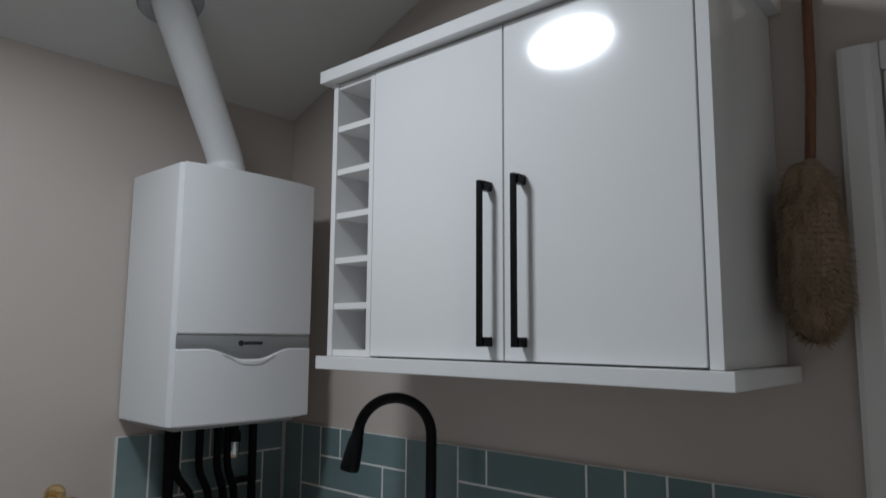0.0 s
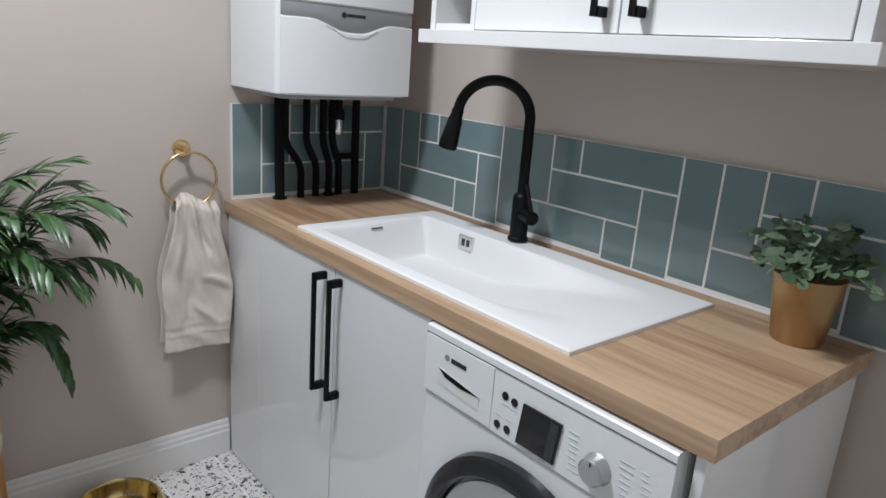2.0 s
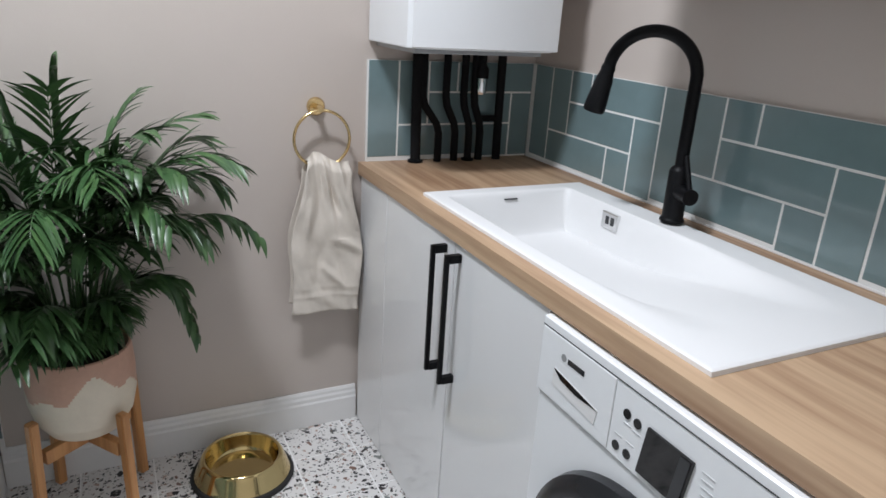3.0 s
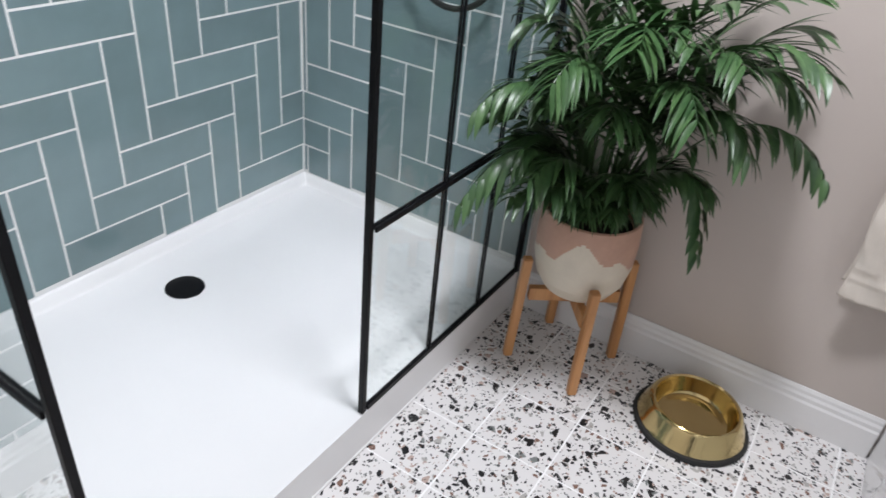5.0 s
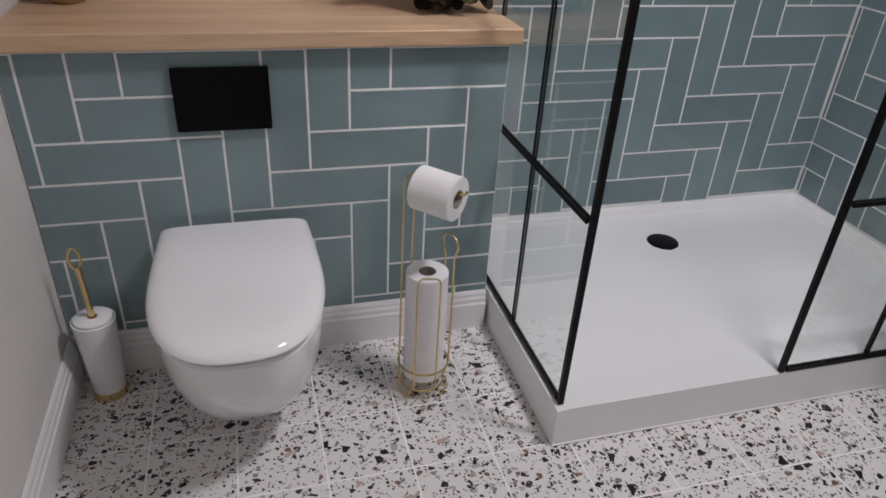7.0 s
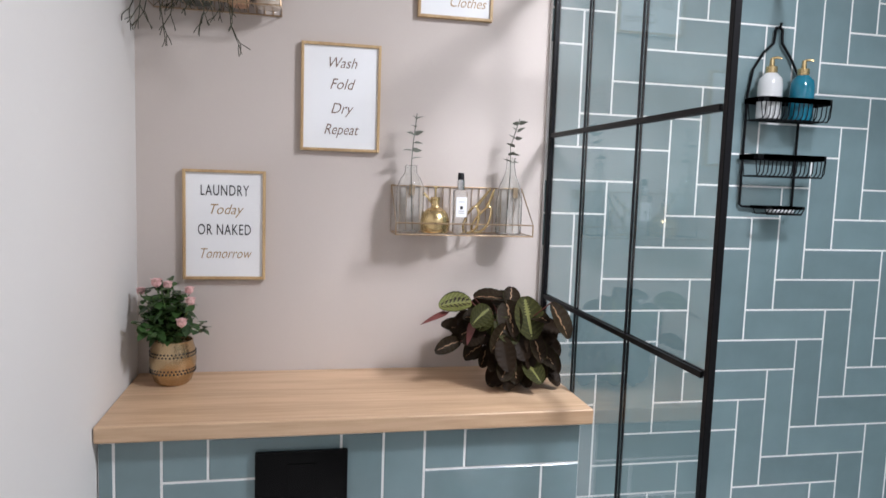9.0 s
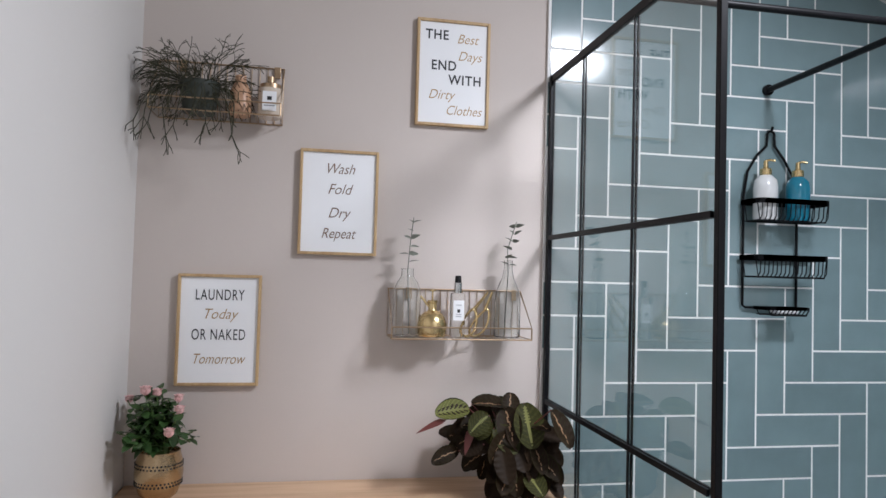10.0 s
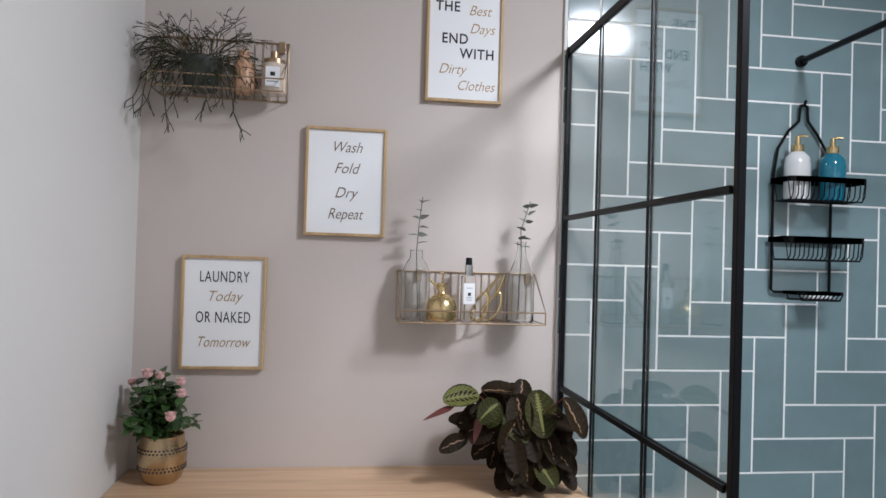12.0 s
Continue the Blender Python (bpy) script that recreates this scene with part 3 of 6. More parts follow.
dl = part("cabinet_door", box(0.837, -0.352, 1.470, 1.243, -0.3335, 2.197, 0.0015), M_GLOSS, wc)
drr = part("cabinet_door", box(1.247, -0.352, 1.470, 1.662, -0.3335, 2.197, 0.0015), M_GLOSS, wc)
bar_handle(dl, 1.208, 1.498, 1.848, -0.3525)
bar_handle(drr, 1.296, 1.498, 1.850, -0.3525)
part("light_pelmet", box(0.662, -0.381, 1.434, 1.716, -0.002, 1.4665, 0.0015), M_GLOSS, wc)
part("cornice", box(0.646, -0.381, 2.2005, 1.716, -0.002, 2.234, 0.0015), M_GLOSS, wc)

# boiler
bl = thing("boiler", (0.17, -0.375, 1.27), "white wall-hung gas boiler with grey band", "boiler")


def bow(y, off=0.0):
    t = (y + 0.3685) / 0.2235
    return 0.330 + 0.019 * (1 - t * t) + off


ys = [-0.592 + 0.447 * i / 20 for i in range(21)]
outline = [(0.004, -0.589), (0.30, -0.592)] + [(bow(y, -0.006), y) for y in ys[1:-1]] + [(0.30, -0.145), (0.004, -0.148)]
part("casing", prism(outline, 2, 1.271, 1.999, 0.002), M_BOIL, bl)


def front_shell(lo_f, hi_f, off, n=40, y0=-0.589, y1=-0.148):
    b2 = bmesh.new()
    cols = []
    for i in range(n + 1):
        y = y0 + (y1 - y0) * i / n
        cols.append([b2.verts.new((bow(y, o), y, z)) for o, z in ((-0.0055, lo_f(y)), (off, lo_f(y) + 0.003), (off, hi_f(y) - 0.003), (-0.0055, hi_f(y)))])
    for a, b in zip(cols, cols[1:]):
        for k in range(3):
            b2.faces.new((a[k], a[k + 1], b[k + 1], b[k]))
    for c in (cols[0], cols[-1]):
        b2.faces.new(c)
    return b2


def dip(y):
    t = abs(y + 0.368)
    return 0.030 * smooth01((0.140 - t) / 0.12)


part("front_cover", front_shell(lambda y: 1.521, lambda y: 1.998, 0.0), M_BOIL, bl, "", True)
band = part("band", front_shell(lambda y: 1.481 - dip(y), lambda y: 1.5195, -0.004), M_STRIPE, bl, "silver grey control band", True)
part("lower_cover", front_shell(lambda y: 1.273, lambda y: 1.479 - dip(y), 0.0), M_BOIL, bl, "", True)
part("grip", front_shell(lambda y: 1.476 - dip(y) - 0.013 * smooth01((0.085 - abs(y + 0.368)) / 0.06), lambda y: 1.4775 - dip(y), 0.0025, 28, -0.460, -0.290), M_BOIL, bl, "white moulded grip lip", True)
part("badge", front_shell(lambda y: 1.490, lambda y: 1.502, -0.0025, 8, -0.392, -0.330), M_DARK, band, "dark lettering bar")
bm = tube([(bow(-0.402, -0.006), -0.402, 1.496), (bow(-0.402, -0.002), -0.402, 1.496)], 0.008, 20)
part("badge", bm, M_DARK, band, "small round dark badge")
part("underside", box(0.02, -0.57, 1.258, 0.30, -0.18, 1.2705, 0.002), M_STRIPE, bl, "grey underside plate")

flue = thing("boiler_flue", (0.17, -0.375, 1.992), "white plastic boiler flue pipe rising through the ceiling", "flue")
part("socket", lathe([(0, 0), (0.064, 0), (0.064, 0.012), (0.059, 0.016), (0.059, 0.06), (0.056, 0.062), (0, 0.062)], (0.17, -0.375, 1.992), 40), M_BOIL, flue, "", True)
f0, f1 = Vector((0.17, -0.375, 2.02)), Vector((0.316, -0.665, 2.47))
el = [f0, f0 + Vector((0, 0, 0.045))]
dirn = (f1 - el[-1]).normalized()
pts = [f0, f0 + Vector((0, 0, 0.03))] + [el[1] + Vector((0, 0, -0.015)) * (1 - t) ** 2 + dirn * 0.05 * t * t for t in (0.25, 0.5, 0.75, 1.0)] + [f1]
part("pipe", tube(pts, 0.055, 32), M_BOIL, flue, "", True)
bm = lathe([(0.056, -0.012), (0.085, -0.012), (0.09, -0.004), (0.09, 0.004), (0.056, 0.004)], (0, 0, 0), 40)
fe = f1 - dirn * ((f1.z - ceil_at(f1.x)) / (dirn.z - SLOPE * dirn.x))
bmesh.ops.transform(bm, matrix=Matrix.Translation(fe) @ Matrix.Rotation(-math.atan(SLOPE), 4, "Y"), verts=bm.verts)
part("collar", bm, M_STRIPE, flue, "grey ceiling collar", True)

# pipes under the boiler
pipe_spec = [(-0.440, -0.445, 0.016), (-0.365, -0.425, 0.012), (-0.305, -0.345, 0.012), (-0.257, -0.285, 0.012), (-0.215, -0.245, 0.0125), (-0.150, -0.155, 0.014)]
for k, (yb, yt, r) in enumerate(pipe_spec):
    p = thing("boiler_pipe", (0.06, yb, 0.911), "black foam-lagged boiler pipe entering the worktop", "pipe", "pipes under the boiler")
    xx = 0.042 + 0.004 * (k % 2)
    if abs(yb - yt) < 0.01:
        path = [(xx, yb, 0.911), (xx, (yb + yt) / 2, 1.05), (xx, yt, 1.257)]
    else:
        path = [(xx, yb, 0.911), (xx, yb, 1.0), (xx, yb - 0.15 * (yb - yt), 1.03), (xx, yb - 0.85 * (yb - yt), 1.085), (xx, yt, 1.115), (xx, yt, 1.257)]
    part("lagging", tube(path, r, 14), M_FOAM, p, "", True)
    if k in (0, 3):
        part("collar", lathe([(r, 0), (r + 0.008, 0), (r + 0.008, 0.006), (r, 0.009)], (xx, yb, 0.911), 24), M_BLACK, p, "", True)
    if k == 4:
        part("filter_bowl", lathe([(0, 0), (0.015, 0), (0.019, 0.012), (0.019, 0.05), (0, 0.05)], (xx + 0.006, yt + 0.018, 1.122), 24), M_CHROME, p, "small clear grey filter bowl", True)
        part("valve", lathe([(0, 0), (0.022, 0), (0.022, 0.03), (0.014, 0.04), (0.014, 0.085), (0, 0.085)], (xx + 0.006, yt + 0.018, 1.172), 24), M_BLACK, p, "", True)
        part("tee", tube([(xx, yb, 1.045), (xx, -0.152, 1.045)], 0.010, 12), M_FOAM, p)

# fleece duster beside the wall cabinet
du = thing("duster", (1.775, -0.085, 1.5), "tan fleece duster with brown wooden handle, hung up", "duster")
bm = bmesh.new()
bmesh.ops.create_icosphere(bm, subdivisions=5, radius=1)
for v in bm.verts:
    n = noise.noise(v.co * 3.0) * 0.14 + noise.noise(v.co * 8) * 0.05
    s = 1 + n
    taper = (1 - abs(v.co.z) ** 3.2) ** 0.5 / max(0.05, (1 - v.co.z ** 2) ** 0.5)
    taper *= 1.08 - 0.12 * v.co.z
    v.co = Vector((1.766 + v.co.x * 0.051 * s * min(taper, 2), -0.085 + v.co.y * 0.060 * s * min(taper, 2), 1.688 + v.co.z * 0.170 * (1 + n * 0.4)))
rnf = random.Random(9)
for v in list(bm.verts):
    o = Vector((v.co.x - 1.766, v.co.y + 0.085, 0)).normalized()
    for _ in range(3):
        d_ = (o + Vector((rnf.uniform(-0.6, 0.6), rnf.uniform(-0.6, 0.6), rnf.uniform(-1.1, 0.2)))).normalized()
        s_ = d_.orthogonal().normalized() * 0.0012
        l_ = rnf.uniform(0.010, 0.024)
        p0 = v.co - o * 0.003
        tip_ = p0 + d_ * l_ + Vector((0, 0, -0.3 * l_))
        if tip_.y < -0.004 and tip_.x > 1.708:
            bm.faces.new([bm.verts.new(p0 - s_), bm.verts.new(p0 + s_), bm.verts.new(tip_)])
part("fleece", bm, M_FUR, du, "", True)
part("handle", tube([(1.766, -0.06, 1.85), (1.768, -0.025, 2.02), (1.77, -0.014, 2.36)], 0.010, 12), M_HANDLEWOOD, du, "", True)
part("hook", tube([(1.77, -0.001, 2.375), (1.77, -0.02, 2.37), (1.77, -0.024, 2.385)], 0.004, 8), M_CHROME, du)

# towel ring and towel
tr = thing("towel_ring", (0.03, -0.748, 1.08), "brushed brass towel ring on a round plate", "towel ring")
bm = lathe([(0, 0.012), (0.022, 0.012), (0.027, 0.006), (0.027, 0)], (0, 0, 0), 32)
bmesh.ops.transform(bm, matrix=Matrix.Translation((0.001, -0.748, 1.08)) @ Matrix.Rotation(radians(90), 4, "Y"), verts=bm.verts)
part("plate", bm, M_BRASS, tr, "", True)
part("arm", tube([(0.01, -0.748, 1.08), (0.05, -0.748, 1.08), (0.057, -0.748, 1.078)], 0.009, 14), M_BRASS, tr, "", True)
part("ring", tube(arc((0.050, -0.742, 0.992), 0.083, 0, 351, 47, (0, 1, 0), (0, 0, 1)), 0.0045, 10, closed=True), M_BRASS, tr, "", True)

CREASES = ((0.42, 0.95, 0.62, 0.50, 0.016, 0.035), (0.62, 0.50, 0.98, 0.42, 0.013, 0.03), (0.75, 1.0, 0.95, 0.60, 0.015, 0.04), (0.12, 0.98, 0.25, 0.35, 0.011, 0.04), (0.50, 0.30, 0.85, 0.16, 0.012, 0.03), (0.30, 0.12, 0.62, 0.05, 0.010, 0.04), (0.45, 0.42, 0.40, 0.22, -0.010, 0.04), (0.60, 0.86, 0.66, 0.70, -0.014, 0.03))
bm = bmesh.new()
NU, NV = 72, 84
rows_ = []
for side_ in (0, 1):
    for jj in range(NV + 1) if side_ == 0 else range(NV - 1, -1, -1):
        v = jj / NV                       # 0 at the hem, 1 at the ring
        hem = (0.452 if side_ == 0 else 0.475)
        z = hem + (0.930 - hem) * v
        row = []
        for ii in range(NU + 1):
            u = ii / NU
            wid = 0.218 - 0.070 * smooth01((v - 0.35) / 0.65) - 0.022 * smooth01((v - 0.9) / 0.1)
            cy = -0.735 + 0.006 * v
            fold = math.sin(u * 8.5 + 1.6 * v + 0.9 * math.sin(u * 5)) * 0.011 * (0.4 + 0.6 * v) + math.sin(u * 26 - 6 * v) * 0.0035 * v * v
            for ua, va, ub, vb, hh, ww in CREASES:
                ll = (ub - ua) ** 2 + (vb - va) ** 2
                tt = max(0.0, min(1.0, ((u - ua) * (ub - ua) + (v - va) * (vb - va)) / ll))
                dist = math.hypot((u - ua - tt * (ub - ua)) * 0.55, v - va - tt * (vb - va))
                fold += hh * math.exp(-(dist / ww) ** 2) * (0.35 + 0.65 * math.sin(math.pi * min(1, tt * 0.9 + 0.1)))
            fold += 0.0022 * (0.10 < v < 0.125) + 0.0015 * (0.16 < v < 0.18)
            fold += 0.012 * noise.noise(Vector((u * 2.5, v * 4.0, side_ * 7.3))) + 0.006 * noise.noise(Vector((u * 7, v * 9 + u * 5, 3 + side_)))
            sag = 0.030 * smooth01((v - 0.93) / 0.07)
            base = 0.067 - sag * 0.55 if side_ == 0 else 0.030 + sag * 0.45
            zz = z + 0.010 * math.sin(u * 6.5) * (v > 0.5) * v + (0.016 * math.sin(u * 3.1 + 0.4) if v > 0.9 else 0) - 0.010 * u * (1 - v)
            row.append(bm.verts.new((max(0.006, base + fold * (0.8 if side_ == 0 else 0.35)), cy + (u - 0.5) * wid + 0.006 * math.sin(v * 9 + u * 4), zz)))
        rows_.append(row)
for a, b in zip(rows_, rows_[1:]):
    for i in range(NU):
        bm.faces.new((a[i], a[i + 1], b[i + 1], b[i]))
tw = single("hand_towel", bm, M_TOWEL, "cream cotton towel hanging creased through the brass ring", "towel", smooth=True)
sm = tw.modifiers.new("thick", "SOLIDIFY")
sm.thickness = 0.003

# ---- shower ----
tray = thing("shower_tray", (0.7, -2.1, 0), "low white stone-resin shower tray with black waste cover", "shower tray")
SY = RY + 0.012                         # face of the shower's tiles
WXT = 0.012


def tray_z(x, y):
    d = min(x - WXT, y - SY)
    up = 0.036 * (1 - smooth01(d / 0.030)) if d < 0.03 else 0.0
    e = min(1.0, max(0.0, min(TX - x, TY - y) / 0.10), max(0.0, d - 0.03) / 0.1 + 0.0)
    r = math.hypot(x - 0.715, y + 2.37)
    return TZ + up - 0.010 * smooth01(e) * (1 - 0.5 * min(1, r / 0.9)) - 0.0025 * (r < 0.06)


bm = bmesh.new()
xs = [WXT + 0.004 * i for i in range(9)] + [WXT + 0.036 + (TX - WXT - 0.036) * i / 64 for i in range(65)]
ysl = [SY + 0.004 * i for i in range(9)] + [SY + 0.036 + (TY - SY - 0.036) * i / 44 for i in range(45)]
g = [[bm.verts.new((x, y, tray_z(x, y))) for y in ysl] for x in xs]
for i in range(len(xs) - 1):
    for j in range(len(ysl) - 1):
        bm.faces.new((g[i][j], g[i + 1][j], g[i + 1][j + 1], g[i][j + 1]))
ext = bmesh.ops.extrude_edge_only(bm, edges=[e for e in bm.edges if e.is_boundary])
for v in [q for q in ext["geom"] if isinstance(q, bmesh.types.BMVert)]:
    v.co.z = 0.001
rim = [e for e in bm.edges if len(e.link_faces) == 2 and e.calc_face_angle(0) > 1.0 and all(v.co.z > 0.1 for v in e.verts)]
bmesh.ops.bevel(bm, geom=rim, offset=0.004, segments=3, affect="EDGES")
part("tray", bm, M_ACRYL, tray, "", True)
part("sealant", box(WXT, TY - 0.003, 0.0005, TX + 0.002, TY + 0.004, 0.005, 0.001), M_TRIM, tray, "white silicone bead")
part("waste_cover", lathe([(0, 0.0075), (0.020, 0.0074), (0.048, 0.006), (0.054, 0.004), (0.055, 0)], (0.715, -2.370, 0.1055), 40), M_BLACK, tray, "round black waste cover", True)

GX, GY = 1.415, -1.668
BARS = (0.615, 1.120, 1.600)
GTOP = 2.088


def screen(name, axis, place, a, b, inner, free_end):
    """A framed glass panel, along x (0) or y (1) at place, from a (wall) to b (free end)."""
    mid = [place, place]
    mid[axis] = (a + b) / 2
    t = thing(name, (mid[0], mid[1], TZ), "clear glass shower screen in a black crittall-style frame", "shower screen", "shower screens")

    def bx(a0, a1, h, z0, z1, nm, bev=0.0015, of=0.0):
        lo_, hi_ = min(a0, a1), max(a0, a1)
        if axis == 0:
            q = box(lo_, place - h + of, z0, hi_, place + h + of, z1, bev)
        else:
            q = box(place - h + of, lo_, z0, place + h + of, hi_, z1, bev)
        return part(nm, q, M_BLACK, t)
    s = 1 if b > a else -1
    bx(a, a + s * 0.018, 0.010, TZ + 0.002, GTOP, "wall_profile")
    bx(b, b - s * 0.0145, 0.007, TZ + 0.002, GTOP, "end_post")
    bx(a + s * 0.0225, b - s * 0.0195, 0.008, TZ + 0.002, TZ + 0.018, "bottom_rail")
    bx(a + s * 0.0225, b - s * 0.0195, 0.008, GTOP - 0.022, GTOP, "top_rail")
    for z in BARS:
        for f in (-1, 1):
            bx(a + s * 0.0225, b - s * 0.0195, 0.003, z - 0.0063, z + 0.0063, "cross_bar", 0.001, f * 0.0075)
    for p in inner:
        for f in (-1, 1):
            bx(p - 0.0034, p + 0.0034, 0.0022, TZ + 0.0185, GTOP - 0.0225, "glazing_bar", 0.0008, f * 0.0064)
    if axis == 0:
        q = box(min(a, b) + 0.015, place - 0.004, TZ + 0.012, max(a, b) - 0.015, place + 0.004, GTOP - 0.012)
    else:
        q = box(place - 0.004, min(a, b) + 0.015, TZ + 0.012, place + 0.004, max(a, b) - 0.015, GTOP - 0.012)
    gl = part("pane", q, M_PANE, t, "clear glass pane")
    gl.visible_shadow = False
    return t


screen("shower_screen", 1, GX, SY + 0.001, GY - 0.008, (-2.300, -2.004), True)
screen("shower_screen", 0, GY, WXT + 0.001, 0.793, (0.265, 0.515), True)


def rail(name, p, q, label):
    t = thing(name, p, label, "rail", "shower screen stays")
    part("bar", tube([p, q], 0.009, 14), M_BLACK, t, "", True)
    d = (Vector(q) - Vector(p)).normalized()
    for e, s in ((Vector(p), 1), (Vector(q), -1)):
        part("flange", tube([e + d * s * 0.0005, e + d * s * 0.012], 0.017, 24), M_BLACK, t, "", True)


rail("screen_stay", (WXT + 0.001, -1.99, 2.108), (GX - 0.014, -1.99, 2.108), "round black steadying bar across the shower")
rail("screen_stay", (0.694, SY + 0.001, 2.101), (0.775, GY - 0.014, 2.075), "round black steadying bar from the tiled wall")

hose = thing("shower_hose", (0.06, -1.98, 0.88), "black shower hose hanging in a loop", "shower hose")
hp = [(0.045, -1.84, 1.21), (0.055, -1.842, 1.08)] + [Vector((0.06, -1.98 + 0.138 * math.cos(radians(a)), 1.005 + 0.137 * math.sin(radians(a)))) for a in range(0, -181, -12)] + [(0.055, -2.124, 1.12), (0.05, -2.13, 1.3), (0.05, -2.13, 1.5)]
part("hose", tube(hp, 0.0085, 14), M_RUBBER, hose, "", True)
part("outlet", tube([(0.013, -1.84, 1.22), (0.035, -1.84, 1.22), (0.045, -1.84, 1.205)], 0.013, 16), M_BLACK, hose, "", True)
part("outlet", tube([(0.013, -2.13, 1.51), (0.04, -2.13, 1.51), (0.05, -2.13, 1.495)], 0.013, 16), M_BLACK, hose, "", True)

# caddy on the tiled wall
cd = thing("shower_caddy", (0.68, -2.55, 1.414), "black wire three-tier shower caddy hung on a hook", "caddy")
CY = SY + 0.012
bm = tube([(0.69, SY, 1.969), (0.69, SY + 0.02, 1.967), (0.69, SY + 0.026, 1.979)], 0.004, 8)
part("hook", bm, M_BLACK, cd)
loop = [(0.592, CY, 1.409), (0.592, CY, 1.754), (0.600, CY, 1.814), (0.640, CY, 1.879), (0.672, CY, 1.919), (0.675, CY, 1.949)] + arc((0.687, CY, 1.954), 0.013, 180, 0, 8, (-1, 0, 0), (0, 0, 1))[::-1] + [(0.699, CY, 1.949), (0.702, CY, 1.919), (0.735, CY, 1.889), (0.768, CY, 1.834), (0.781, CY, 1.754), (0.781, CY, 1.414), (0.772, CY, 1.407), (0.66, CY, 1.406)]
part("back_wire", tube(loop, 0.0042, 8), M_BLACK, cd, "", True)


def wire_tray(x0, x1, depth, ztop, h, n, flat=0.016):
    t = part("tray", bmesh.new(), M_BLACK, cd)
    y0, y1 = CY + 0.004, CY + depth
    r = 0.02
    rim_ = [(x0, y0), (x0, y1 - r), (x0 + r * 0.3, y1 - r * 0.3), (x0 + r, y1), (x1 - r, y1), (x1 - r * 0.3, y1 - r * 0.3), (x1, y1 - r), (x1, y0)]
    bm_ = bmesh.new()
    for a, b in zip(rim_, rim_[1:] + rim_[:1]):
        q = bmesh.new()
        for (px, py) in (a, b):
            for z in (ztop - flat, ztop):
                q.verts.new((px, py, z))
        q.verts.ensure_lookup_table()
        q.faces.new((q.verts[0], q.verts[1], q.verts[3], q.verts[2]))
        bmesh.ops.solidify(q, geom=q.faces[:], thickness=0.003)
        join(bm_, q)
    part("rim", bm_, M_BLACK, t)
    for k in range(n):
        x = x0 + 0.012 + (x1 - x0 - 0.024) * k / (n - 1)
        part("wire", tube([(x, y1 - 0.001, ztop - flat), (x, y1 - 0.004, ztop - h + 0.012), (x, y1 - 0.014, ztop - h), (x, y0, ztop - h)], 0.0018, 6), M_BLACK, t)
    for f in (0.15, 0.85):
        y = y0 + (y1 - y0) * f
        part("wire", tube([(x0 + 0.004, y, ztop - flat), (x0 + 0.012, y, ztop - h - 0.002), (x1 - 0.012, y, ztop - h - 0.002), (x1 - 0.004, y, ztop - flat)], 0.0018, 6), M_BLACK, t)
    return t


wire_tray(0.542, 0.792, 0.095, 1.742, 0.066, 15)
wire_tray(0.546, 0.796, 0.095, 1.57, 0.066, 17)
wire_tray(0.600, 0.745, 0.085, 1.412, 0.024, 10, 0.010)
single("soap_bar", box(0.630, CY + 0.02, 1.391, 0.70, CY + 0.065, 1.406, 0.006, 3), M_CERAM, "white bar of soap in the wire dish", "soap")

M_WHITELIQ = mat("white_soap_bottle", (0.74, 0.74, 0.73), 0.2, vary=0.03, scale=10, coat=0.5)
M_BLUELIQ = mat("teal_soap_bottle", (0.012, 0.20, 0.30), 0.12, vary=0.15, scale=6, coat=0.6)
for x, m_, lab in ((0.738, M_WHITELIQ, "white foaming soap bottle with brass pump"), (0.626, M_BLUELIQ, "teal blue foaming soap bottle with brass pump")):
    b_ = thing("soap_bottle", (x, CY + 0.048, 1.679), lab, "bottle")
    c = (x, CY + 0.048, 1.6785)
    part("bottle", lathe([(0, 0), (0.033, 0), (0.036, 0.006), (0.036, 0.10), (0.033, 0.122), (0.022, 0.134), (0.018, 0.138), (0, 0.138)], c, 32), m_, b_, "", True)
    part("collar", lathe([(0, 0.1385), (0.0165, 0.1385), (0.0175, 0.143), (0.017, 0.158), (0.008, 0.162), (0.0065, 0.184), (0, 0.184)], c, 28), M_BRASS, b_, "brass pump collar", True)
    part("nozzle", tube([(x, c[1], 1.862), (x - 0.010, c[1] + 0.008, 1.864), (x - 0.022, c[1] + 0.014, 1.861)], 0.0038, 10), M_BRASS, b_, "brass pump nozzle", True)

# ---- toilet corner ----
sh = thing("shelf", (2.0, -2.36, SHZ - 0.04), "light oak-effect shelf board on the low tiled wall", "shelf")
part("board", box(1.419, RY + 0.002, SHZ - 0.0385, RX - 0.002, -2.150, SHZ, 0.004, 3), wood("pale_oak", (0.42, 0.26, 0.145), (0.60, 0.41, 0.26), 0.45, 0), sh)
part("sealant", box(1.442, BOXY + 0.0105, SHZ - 0.0460, RX - 0.002, BOXY + 0.013, SHZ - 0.0390, 0.001), M_TRIM, sh, "white silicone bead")
fp = thing("flush_plate", (2.13, BOXY, 0.745), "glossy black rectangular toilet flush plate", "flush plate")
part("plate", box(2.027, BOXY + 0.0105, 0.671, 2.239, BOXY + 0.024, 0.819, 0.0025), mat("black_glass", (0.003, 0.003, 0.003), 0.16, vary=0.1, scale=10, spec=0.12), fp)
part("button", box(2.10, BOXY + 0.0242, 0.70, 2.165, BOXY + 0.0255, 0.79, 0.0005), mat("black_button", (0.003, 0.003, 0.003), 0.2, vary=0.1, scale=10, spec=0.12), fp)

TCX = 2.137


